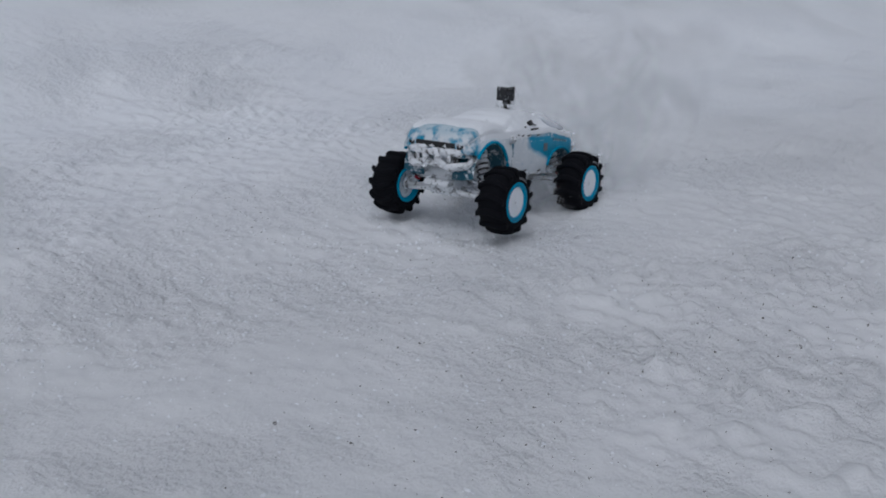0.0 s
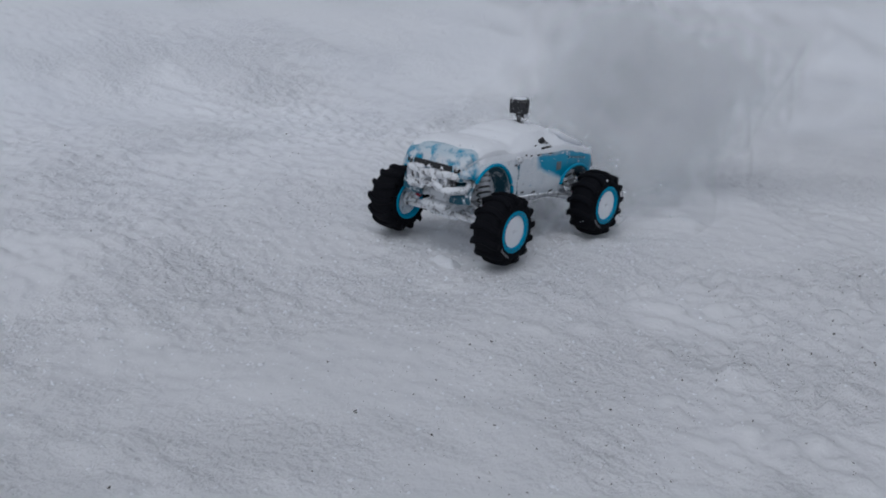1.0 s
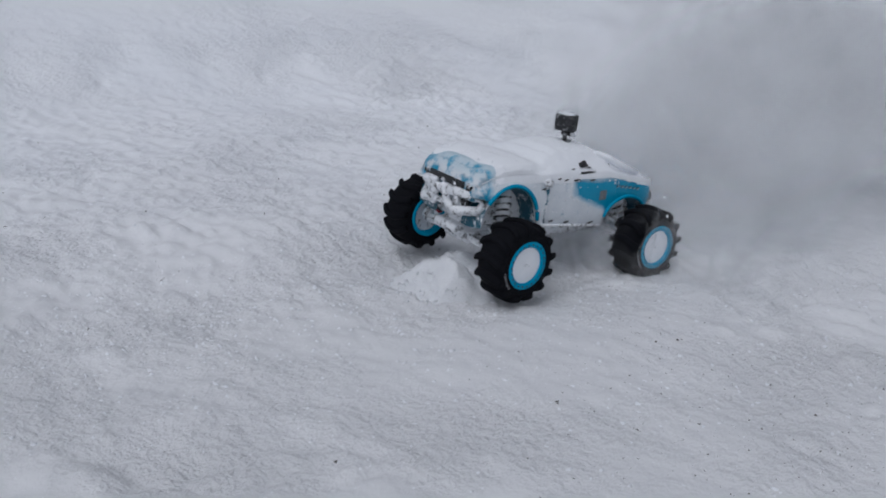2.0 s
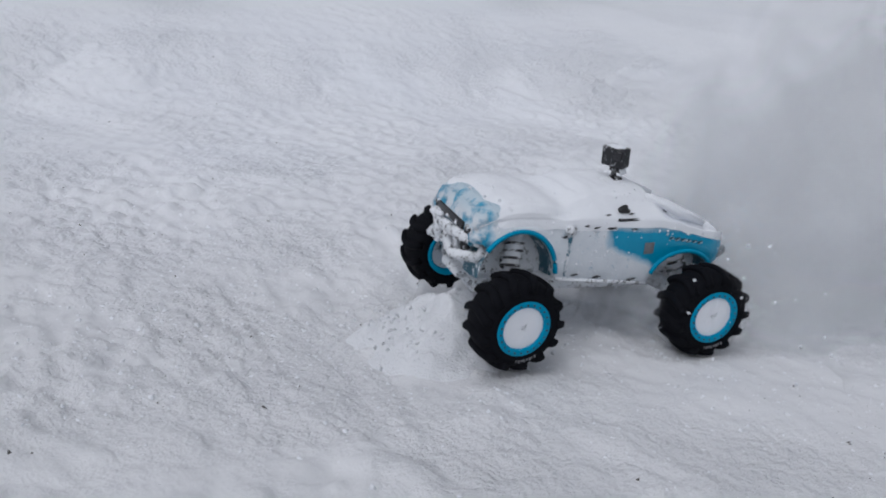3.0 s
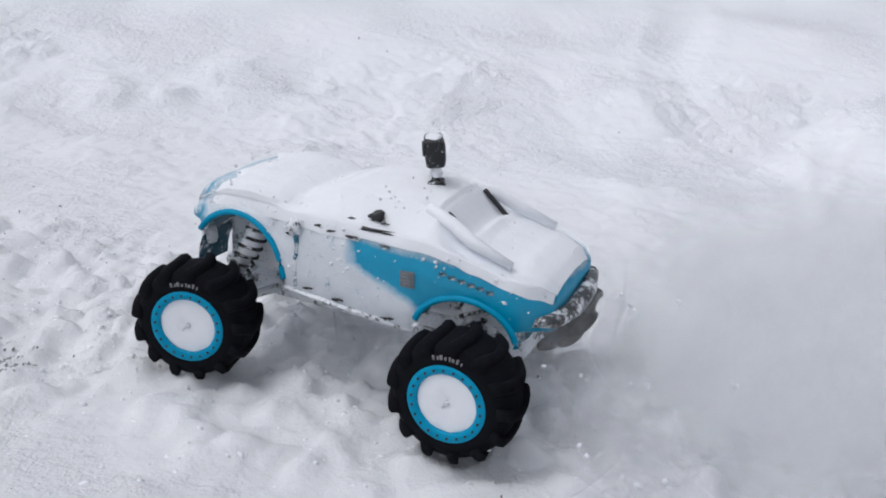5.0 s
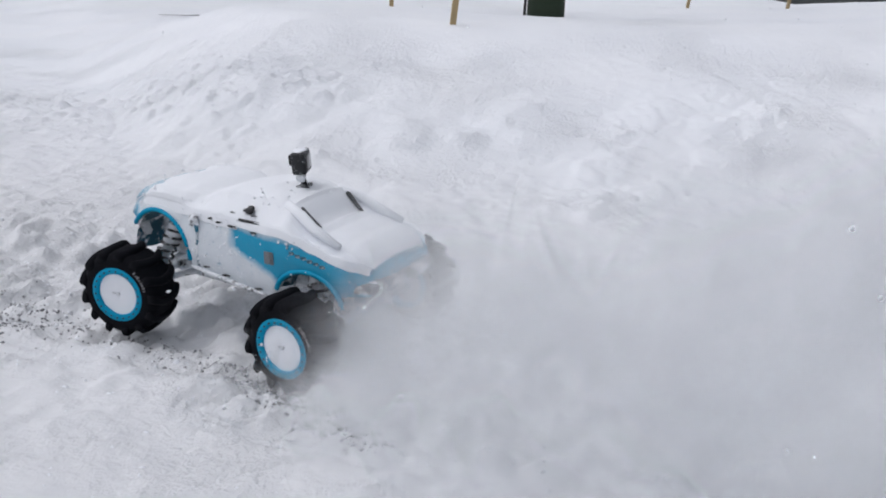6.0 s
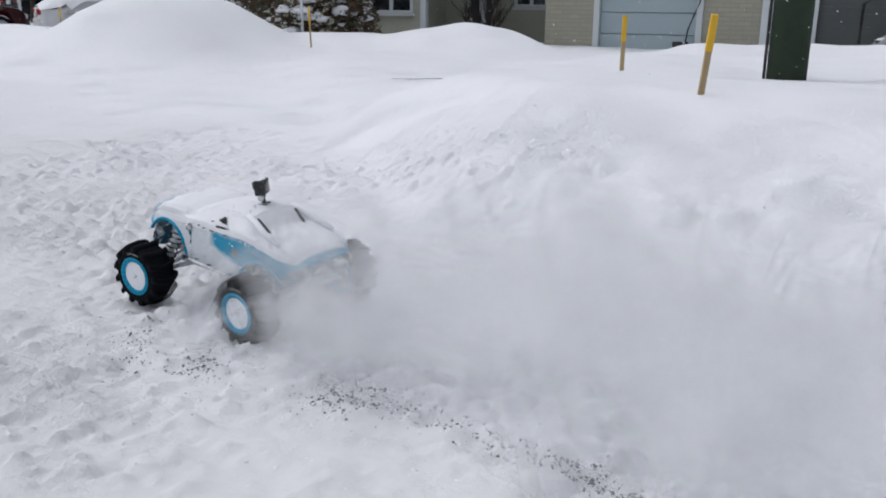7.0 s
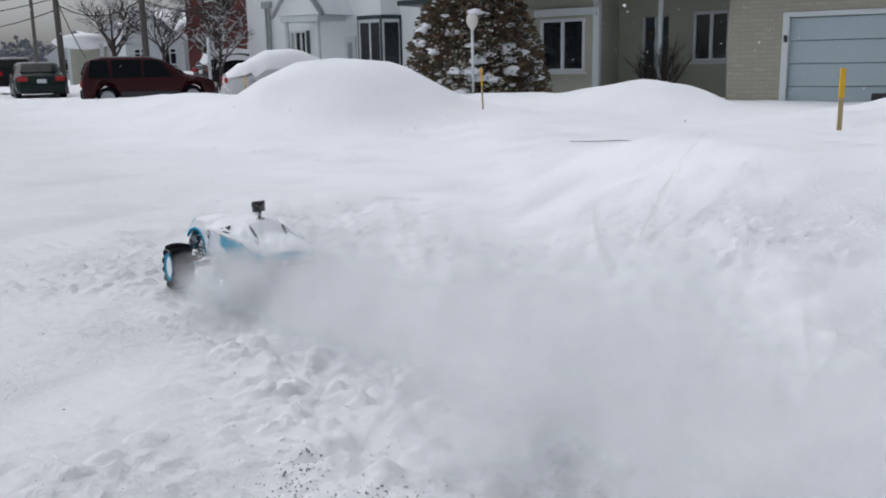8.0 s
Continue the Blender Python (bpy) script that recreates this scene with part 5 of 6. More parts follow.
near_pole = pole("utility_pole", 0.111, 6.550, 0.142, 9, POLE_GREEN, "thick mossy-green wooden pole with a cable conduit")
bm = bmesh.new()
tube(bm, [(-0.150, -0.055, 0.1), (-0.150, -0.055, 1.05), (-0.160, -0.06, 1.15), (-0.160, -0.06, 6)], 0.012, 6)
part("conduit", bm, WIRE, near_pole, "black cable conduit")
POLE_TOPS = []
for x, y, r, h, lean in ((-33.25, 22.24, 0.125, 9.5, -1.0), (-29.75, 23.64, 0.13, 9.5, -0.6), (-52.0, 33.0, 0.12, 8.0, 0.5), (-66.0, 35.0, 0.15, 6.0, 0)):
    p = pole("utility_pole", x, y, r, h, POLE_GREY, "weathered wooden utility pole with wires", lean)
    bm = bmesh.new()
    box(bm, -1.0, 1.0, -0.06, 0.06, h - 1.2, h - 1.05, 0.01)
    part("crossarm", bm, POLE_GREY, p)
    for k in (-0.85, -0.4, 0.4, 0.85):
        bm = bmesh.new()
        tube(bm, [(k, 0, h - 1.05), (k, 0, h - 0.9)], 0.04, 6)
        part("insulator", bm, GLOBE, p)


def wire(a, b, sag, r=0.022):
    a, b = Vector(a), Vector(b)
    pts = [a.lerp(b, k / 20) - Vector((0, 0, sag * 4 * (k / 20) * (1 - k / 20))) for k in range(21)]
    ob = tagged(part("overhead_wire", tube(bmesh.new(), pts, r, 5), WIRE), "black overhead wire slung between poles", "wire", "overhead wires")
    return ob


for k, z in enumerate((4.3, 4.0, 3.75, 3.3)):
    wire((-33.25, 22.2, z + 0.1), (-52, 22.0 + k, z + 0.9 - 0.25 * k), 0.25 + 0.1 * k)
wire((-33.2, 22.2, 3.9), (-21.0, 22.5, 5.2), 0.75)
wire((-33.2, 22.2, 3.6), (-29.7, 23.6, 3.7), 0.55)
wire((-33.2, 22.2, 4.1), (-29.7, 23.6, 4.6), 0.2)
wire((-33.2, 22.2, 3.8), (-38.5, 27.0, 1.6), 0.15)
wire((-26.6, 25.9, 3.0), (-33.0, 24.0, 4.4), 0.3)


def build_white_house():
    y = 26.0
    house = thing("white_house", pose(0, 0, 0), "white two-storey house with dark-trimmed bay windows and a gabled porch", "house")
    opens = [(-24.2, -23.35, 1.10, 2.30), (-24.3, -23.2, 3.45, 4.6)]
    wall_with_openings("front_wall", -26.45, -17.6, y, y + 0.25, -0.3, 6.2, opens, SIDING_WHITE, house, "white stucco front")
    for o in opens:
        window(house, *o, y, 3, TRIM, True)
        for s in (o[0] - 0.16, o[1] + 0.02):
            slab("shutter", ((s, y - 0.05, o[2]), (s + 0.14, y - 0.001, o[3])), DARK_TRIM, house)
    slab("left_wall", ((-26.45, y + 0.25, -0.3), (-26.2, y + 8, 6.2)), SIDING_WHITE, house)
    slab("interior", ((-26.1, y + 0.8, -0.3), (-17.7, y + 8, 6.1)), CONCRETE, house)
    # porch with a gable
    for x in (-23.05, -21.55):
        bm = bmesh.new()
        tube(bm, [(x, y - 1.4, -0.2), (x, y - 1.4, 2.55)], 0.09, 12)
        part("porch_column", bm, TRIM, house)
    slab("porch_beam", ((-23.2, y - 1.55, 2.55), (-21.4, y - 0.001, 2.75)), TRIM, house)
    bm = bmesh.new()
    loft(bm, [[(-23.4, yy, 2.76), (-22.3, yy, 4.1), (-21.2, yy, 2.76)] for yy in (y - 1.6, y - 0.002)], True)
    bm.faces.new([v for v in bm.verts if abs(v.co.y - (y - 1.6)) < 1e-4])
    part("porch_gable", bm, SIDING_WHITE, house, "", None, False)
    bm = bmesh.new()
    for s in (-1, 1):
        tube(bm, [(-22.3 + s * 1.2, y - 1.65, 2.72), (-22.3, y - 1.65, 4.18)], 0.07, 6)
    part("gable_board", bm, CONCRETE, house)
    bm = bmesh.new()
    loft(bm, [[(-22.35, yy, 4.3), (-21.7, yy, 3.75), (-21.05, yy, 2.85), (-21.0, yy, 2.76)] for yy in (y - 1.6, y - 0.8, y - 0.002)])
    part("porch_snow", bm, SNOW_SOFT, house, "snow on the porch roof")
    slab("front_door", ((-21.45, y - 0.06, -0.2), (-20.95, y - 0.002, 2.0)), TRIM, house, None, 0.01, "white front door")
    slab("door_glass", ((-21.3, y - 0.075, 0.9), (-21.1, y - 0.062, 1.8)), CONCRETE, house)
    # bay over two storeys
    for z0, z1 in ((0.7, 2.55), (3.35, 4.9)):
        bay = tagged(new("bay_window"), "dark-trimmed bay window")
        bay.parent = house
        for k, (xa, ya, xb, yb) in enumerate(((-20.75, y, -20.35, y - 0.55), (-20.35, y - 0.55, -19.35, y - 0.55), (-19.35, y - 0.55, -18.95, y))):
            mid = Vector(((xa + xb) / 2, (ya + yb) / 2, 0))
            ang = math.degrees(math.atan2(yb - ya, xb - xa))
            w = math.hypot(xb - xa, yb - ya)
            m = pose(mid.x, mid.y, 0, 0, 0, ang)
            slab("bay_frame", ((-w / 2, -0.03, z0), (w / 2, 0.05, z1)), TRIM, bay, m)
            n = 2 if w > 0.8 else 1
            for j in range(n):
                a = -w / 2 + 0.08 + (w - 0.08) / n * j
                slab("pane", ((a, -0.045, z0 + 0.12), (a + (w - 0.08) / n - 0.08, -0.032, z1 - 0.12)), PANE, bay, m)
            slab("bay_band", ((-w / 2 - 0.03, -0.07, z1), (w / 2 + 0.03, 0.05, z1 + 0.13)), DARK_TRIM, bay, m)
            slab("bay_apron", ((-w / 2, -0.02, z0 - 0.75), (w / 2, 0.05, z0)), SIDING_WHITE, bay, m)
            slab("bay_post", ((w / 2 - 0.04, -0.06, z0), (w / 2 + 0.04, -0.031, z1)), DARK_TRIM, bay, m)
    for x in (-25.35, -25.18):
        bm = bmesh.new()
        tube(bm, [(x, y - 0.06, 0.2), (x, y - 0.06, 3.3)], 0.05, 6)
        part("service_pipe", bm, CONCRETE, house)
    slab("meter_box", ((-25.5, y - 0.15, 3.2), (-25.05, y - 0.002, 3.45)), CONCRETE, house)
    slab("roof", ((-26.8, y - 0.5, 6.2), (-17.2, y + 8.4, 6.5)), DARK_TRIM, house)


build_white_house()


def build_row_house(name, x, y, wide, deep, high, material, label, turn=0, roof=True, windows=2):
    house = thing(name, pose(x, y, 0, 0, 0, turn), label, "house")
    opens = []
    for k in range(windows):
        a = wide * ((k + 0.5) / windows - 0.5) - 0.5
        opens += [(a, a + 1.0, 1.0, 2.2), (a, a + 1.0, high - 1.7, high - 0.5)]
    wall_with_openings("front_wall", -wide / 2, wide / 2, 0, 0.25, -0.5, high, opens, material, house)
    for o in opens:
        window(house, *o, 0.0, 2)
    slab("side_wall", ((wide / 2 - 0.25, 0.25, -0.5), (wide / 2, deep, high)), material, house)
    slab("side_wall", ((-wide / 2, 0.25, -0.5), (-wide / 2 + 0.25, deep, high)), material, house)
    slab("back_wall", ((-wide / 2 + 0.25, deep - 0.25, -0.5), (wide / 2 - 0.25, deep, high)), material, house)
    if roof:
        bm = bmesh.new()
        rise = wide * 0.42
        loft(bm, [[(-wide / 2 - 0.3, yy, high - 0.1), (0, yy, high + rise), (wide / 2 + 0.3, yy, high - 0.1)] for yy in (-0.4, deep + 0.3)], True)
        for yy in (-0.4, deep + 0.3):
            bm.faces.new([v for v in bm.verts if abs(v.co.y - yy) < 1e-4])
        part("roof", bm, material, house, "", None, False)
        bm = bmesh.new()
        loft(bm, [[(-wide / 2 - 0.4, yy, high + 0.02), (-wide / 4, yy, high + rise * 0.5 + 0.25), (0, yy, high + rise + 0.2), (wide / 4, yy, high + rise * 0.5 + 0.25), (wide / 2 + 0.4, yy, high + 0.02)] for yy in (-0.3, deep + 0.35)])
        part("roof_snow", bm, SNOW_SOFT, house, "snow on the roof")
    else:
        slab("roof", ((-wide / 2 - 0.2, -0.3, high), (wide / 2 + 0.2, deep + 0.2, high + 0.25)), DARK_TRIM, house)
    return house


build_row_house("brick_house", -33.1, 31.5, 5.2, 8, 6.5, BRICK_RED, "dark red brick house with white windows", 14)
build_row_house("town_house", -60.5, 48.5, 6, 9, 3.2, SIDING_WHITE, "pale house with a snowy gable roof", 30)
build_row_house("town_house", -54.0, 50.0, 6, 9, 3.6, BRICK_RED, "brick and white house with a snowy gable roof", 28)
build_row_house("town_house", -82.0, 61.0, 6, 9, 3.4, SIDING_PALE, "pale house with a snowy gable roof", 40)
build_row_house("town_house", -55.0, 44.5, 4.2, 8, 3.0, SIDING_PALE, "pale grey house with a snowy gable roof", 40)
build_row_house("town_house", -84.0, 58.0, 6, 9, 2.4, SIDING_PALE, "low pale house under snow", 45)


def build_canopy():
    ob = thing("porch_canopy", pose(-40.5, 28.2, 0, 0, 0, 40), "small entrance porch under a cap of snow", "porch")
    for x in (-1, 1):
        for yy in (0, 1.4):
            slab("post", ((x - 0.08, yy - 0.08, -0.4), (x + 0.08, yy + 0.08, 2.3)), TRIM, ob)
    slab("back", ((-0.9, 1.2, -0.4), (0.9, 1.3, 2.25)), STUCCO, ob)
    bm = bmesh.new()
    lump(bm, (0, 0.7, 2.45), (1.5, 1.2, 0.42), 0.15, 2)
    part("snow_cap", bm, SNOW_SOFT, ob)


build_canopy()


# ---- cars ----
def car_section(x, half, low, belt, top, inset):
    side = [(half * 0.93, low), (half, low + 0.18), (half * 1.01, (low + belt) / 2), (half * 0.98, belt), ]
    if top > belt + 0.06:
        side += [(half * 0.95 - inset * 0.35, belt + (top - belt) * 0.45), (half * 0.92 - inset, top - 0.05), (half * 0.80 - inset, top)]
    else:
        side += [(half * 0.94, belt + 0.02), (half * 0.85, top), (half * 0.6, top + 0.01)]
    side += [(0, top + 0.02)]
    return [(x, y, z) for y, z in side] + [(x, -y, z) for y, z in side[-2::-1]]


def car(name, m, label, paint, lower, profile, wheels, glass, half=0.88, wheel_r=0.33, lamps="tail", snow=0.0):
    """profile: rows of x, top; belt line at 0.95 of it where there is no cabin."""
    ob = thing(name, m, label, "car", "parked cars")
    belt = 0.98 if profile["tall"] else 0.88
    bm = bmesh.new()
    rows = []
    ks = profile["rows"]
    xs = [ks[0][0] + (ks[-1][0] - ks[0][0]) * i / 36 for i in range(37)]
    for x in xs:
        top = float(np.interp(x, [k[0] for k in ks], [k[1] for k in ks]))
        low = 0.28
        for w in wheels:
            u = (x - w) / (wheel_r + 0.07)
            if abs(u) < 1:
                low = max(low, wheel_r + (wheel_r + 0.05) * math.sqrt(1 - u * u) * 0.95)
        end = min(1, (x - xs[0]) / 0.25 + 0.86, (xs[-1] - x) / 0.35 + 0.80)
        b = min(belt, top - 0.03)
        rows.append(car_section(x, half * end, min(low, b - 0.08), b, top, 0.10))
    made = loft(bm, rows)
    bm.faces.new(made[0][::-1])
    bm.faces.new(made[-1])
    body = part("body", bm, paint, ob)
    # lower cladding
    for s in (-1, 1):
        x0, x1 = min(wheels) + wheel_r + 0.1, max(wheels) - wheel_r - 0.1
        slab("sill", ((x0, s * half - 0.03, 0.25), (x1, s * half + 0.025, 0.52)), lower, ob, None, 0.02)
    slab("rear_bumper", ((ks[0][0] - 0.06, -half * 0.9, 0.32), (ks[0][0] + 0.12, half * 0.9, 0.62)), lower, ob, None, 0.05)
    slab("front_bumper", ((ks[-1][0] - 0.14, -half * 0.84, 0.28), (ks[-1][0] + 0.06, half * 0.84, 0.60)), lower, ob, None, 0.05)
    for x0, x1, x2, x3 in glass:
        for s in (-1, 1):
            bm = bmesh.new()
            z0, z1 = belt + 0.03, float(np.interp((x1 + x2) / 2, [k[0] for k in ks], [k[1] for k in ks])) - 0.11
            ya, yb = half * 0.985, half * 0.92 - 0.085
            v = [bm.verts.new(p) for p in ((x0, s * ya, z0), (x3, s * ya, z0), (x2, s * yb, z1), (x1, s * yb, z1))]
            bm.faces.new(v)
            made = bmesh.ops.extrude_face_region(bm, geom=bm.faces[:])
            bmesh.ops.translate(bm, verts=[g for g in made["geom"] if isinstance(g, bmesh.types.BMVert)], vec=(0, s * 0.012, 0))
            part("side_glass", bm, CAR_GLASS, body, "", None, False)
    for (xa, za), (xb, zb), s in ((ks[profile["rear"]], ks[profile["rear"] + 1], -1), (ks[profile["front"]], ks[profile["front"] + 1], 1)) if glass else ():
        bm = bmesh.new()
        n = Vector((zb - za, 0, -(xb - xa))).normalized()
        n = n if n.z > 0 else -n
        a, b = Vector((xa, 0, za)), Vector((xb, 0, zb))
        lo, hi = (a, b) if za < zb else (b, a)
        p0, p1 = lo.lerp(hi, 0.12), lo.lerp(hi, 0.88)
        v = [bm.verts.new(q + n * 0.024) for q in (p0 + Vector((0, half * 0.76, 0)), p0 - Vector((0, half * 0.76, 0)), p1 - Vector((0, half * 0.62, 0)), p1 + Vector((0, half * 0.62, 0)))]
        bm.faces.new(v)
        made = bmesh.ops.extrude_face_region(bm, geom=bm.faces[:])
        bmesh.ops.translate(bm, verts=[g for g in made["geom"] if isinstance(g, bmesh.types.BMVert)], vec=n * 0.012)
        part("windscreen" if s > 0 else "rear_glass", bm, CAR_GLASS, body, "", None, False)
    for s in (-1, 1):
        slab("tail_light", ((ks[0][0] - 0.035, s * half * 0.72 - 0.17, 0.72), (ks[0][0] + 0.10, s * half * 0.72 + 0.17, 0.90)), TAIL_LAMP, ob, None, 0.03, "red tail light")
        slab("headlight", ((ks[-1][0] - 0.22, s * half * 0.70 - 0.16, 0.62), (ks[-1][0] + 0.02, s * half * 0.70 + 0.13, 0.78)), HEAD_LAMP, ob, None, 0.04, "clear headlight")
    slab("number_plate", ((ks[0][0] - 0.05, -0.16, 0.66), (ks[0][0] - 0.03, 0.16, 0.80)), TRIM, ob)
    for w in wheels:
        for s in (-1, 1):
            hub = tagged(new("wheel"), "black tyre on a grey rim")
            hub.parent, hub.matrix_basis = ob, pose(w, s * (half - 0.10), wheel_r)
            bm = bmesh.new()
            lathe(bm, [(wheel_r * 0.66, 0.10), (wheel_r * 0.92, 0.10), (wheel_r, 0.06), (wheel_r, -0.06), (wheel_r * 0.92, -0.10), (wheel_r * 0.66, -0.10)], 28, "Y", True)
            part("tyre", bm, RUBBER, hub)
            bm = bmesh.new()
            lathe(bm, [(0.001, 0.05 * s), (wheel_r * 0.2, 0.07 * s), (wheel_r * 0.5, 0.05 * s), (wheel_r * 0.66, 0.09 * s)], 20, "Y")
            part("rim", bm, STEEL, hub)
    if snow:
        bm = bmesh.new()
        rows = []
        for i in range(31):
            x = ks[0][0] + 0.02 + (ks[-1][0] - ks[0][0] - 0.04) * i / 30
            top = float(np.interp(x, [k[0] for k in ks], [k[1] for k in ks]))
            e = min(1, i / 3, (30 - i) / 3)
            row = []
            for j in range(17):
                u = -1 + j / 8
                edge = (1 - abs(u) ** 3.0)
                row.append((x, half * 0.99 * u, top - (0.36 if top > 1.1 else 0.10) * (1 - edge) + snow * (0.25 + 0.75 * edge) * (0.2 + 0.8 * e) + 0.04 * noise.noise(Vector((x * 1.5, u * 2, 4)))))
            rows.append(row)
        made = loft(bm, rows)
        low = loft(bm, [[(x, y, z - 0.35) for x, y, z in r] for r in rows[:1] + rows[-1:]])
        part("snow_cover", bm, SNOW_SOFT, ob, "thick smooth layer of snow")
    return ob


VAN = {"tall": True, "rear": 0, "front": 4, "rows": [(-2.25, 1.05), (-2.02, 1.62), (-1.6, 1.73), (0.0, 1.72), (0.45, 1.60), (1.25, 1.08), (2.05, 0.92), (2.25, 0.72)]}
SEDAN = {"tall": False, "rear": 1, "front": 4, "rows": [(-2.25, 0.92), (-1.65, 0.98), (-0.95, 1.38), (-0.1, 1.43), (0.35, 1.36), (1.05, 0.96), (2.0, 0.82), (2.2, 0.66)]}
HATCH = {"tall": False, "rear": 0, "front": 3, "rows": [(-2.0, 0.95), (-1.55, 1.42), (-0.6, 1.50), (0.1, 1.44), (0.85, 1.0), (1.75, 0.86), (1.95, 0.68)]}


def on_snow(x, y, turn, sink=0.06):
    return pose(x, y, height(x, y) - sink, 0, 0, turn)


car("minivan", pose(-26.55, 21.15, -0.30, 0, 0, 51), "maroon minivan with grey cladding parked in a snowy drive", CAR_RED, CAR_GREY, VAN, (-1.42, 1.42),
    [(-2.0, -1.9, -1.35, -1.30), (-1.22, -1.22, -0.25, -0.25), (-0.17, -0.17, 0.35, 0.80)], 0.92, 0.35)
car("sedan", pose(-20.55, 22.15, -0.22, 0, 0, 52), "white sedan under a thick cover of snow", CAR_WHITE, CAR_WHITE, SEDAN, (-1.3, 1.35),
    [], 0.88, 0.31, "tail", 0.34)
car("sedan", pose(-32.3, 20.4, -0.10, 0, 0, 152), "dark green sedan parked at the snowy kerb", CAR_GREEN, CAR_GREEN, SEDAN, (-1.3, 1.35),
    [(-1.15, -0.85, -0.15, -0.15), (-0.07, -0.07, 0.28, 0.75)], 0.87, 0.31)
car("hatchback", pose(-37.6, 22.6, 0.1, 0, 0, 152), "black hatchback parked at the snowy kerb", CAR_BLACK, CAR_BLACK, HATCH, (-1.2, 1.25),
    [(-1.5, -1.35, -0.75, -0.70), (-0.65, -0.65, 0.05, 0.55)], 0.86, 0.31)
car("hatchback", pose(-28.4, 27.6, 0.1, 0, 0, 75), "dark car deep in snow before the brick house", CAR_BLACK, CAR_BLACK, HATCH, (-1.2, 1.25),
    [(-1.5, -1.35, -0.75, -0.70), (-0.65, -0.65, 0.05, 0.55)], 0.86, 0.31, "tail", 0.2)


# ---- trees and garden ----
def branch_tree(name, x, y, high, seed, label, spread=0.9, snow=True, start=0.25):
    ob = thing(name, pose(x, y, height(x, y) - 0.1), label, "tree")
    rng = random.Random(seed)
    bm, cap = bmesh.new(), bmesh.new()
    trunk = [(0, 0, 0), (0.05, 0, high * 0.2), (0.0, 0.05, high * 0.45)]
    tube(bm, trunk, [high * 0.028, high * 0.022, high * 0.018], 8)

    def limb(p, way, length, r, depth):
        pts, rad = [p], [r]
        q = p.copy()
        w = way.copy()
        n = 4
        for k in range(n):
            w = (w + Vector((rng.gauss(0, 0.16), rng.gauss(0, 0.16), rng.gauss(0.04, 0.10)))).normalized()
            q = q + w * length / n
            pts.append(q.copy())
            rad.append(r * (1 - 0.6 * (k + 1) / n))
        tube(bm, pts, rad, 5 if depth < 2 else 3, False)
        if snow and depth < 3 and rng.random() < 0.5:
            tube(cap, [v + Vector((0, 0, rad[i] * 0.9 + 0.006)) for i, v in enumerate(pts)], [a * 0.7 + 0.005 for a in rad], 4, False)
        if depth < 3:
            for _ in range(5 if depth < 2 else 4):
                a = rng.uniform(0.25, 1.0)
                base = pts[0].lerp(pts[-1], a) if a > 0.99 else pts[int(a * n)].lerp(pts[min(int(a * n) + 1, n)], a * n % 1)
                turn = Vector((rng.gauss(0, 1), rng.gauss(0, 1), rng.gauss(0.15, 0.5))).normalized()
                limb(base, (w * 0.7 + turn * spread).normalized(), length * rng.uniform(0.45, 0.68), r * 0.5, depth + 1)

    for k in range(7):
        a = k * 2.4 + rng.uniform(-0.3, 0.3)
        z = high * (start + 0.2 * k / 7)
        limb(Vector((0, 0.03, z)), Vector((math.cos(a) * spread, math.sin(a) * spread, 0.9)).normalized(), high * 0.42, high * 0.013, 0)
    part("trunk", bm, BARK, ob, "dark bare trunk and branches")
    if snow:
        part("branch_snow", cap, SNOW_SOFT, ob, "snow lying along the branches")
    else:
        cap.free()
    return ob


branch_tree("bare_tree", -27.4, 25.3, 3.6, 3, "bare garden tree with snow along its branches", 1.1)
branch_tree("bare_tree", -29.2, 26.8, 5.2, 5, "bare garden tree with snow along its branches", 0.9)
branch_tree("bare_tree", -38.5, 28.6, 5.0, 7, "bare grey street tree", 0.7)
branch_tree("bare_tree", -36.0, 29.6, 4.2, 9, "bare grey street tree", 0.7)
branch_tree("shrub", -7.35, 20.6, 1.7, 11, "bare shrub with upright stems before the porch", 0.35, False, 0.02)
branch_tree("shrub", -7.9, 20.8, 1.6, 13, "bare shrub with upright stems before the porch", 0.35, False, 0.02)


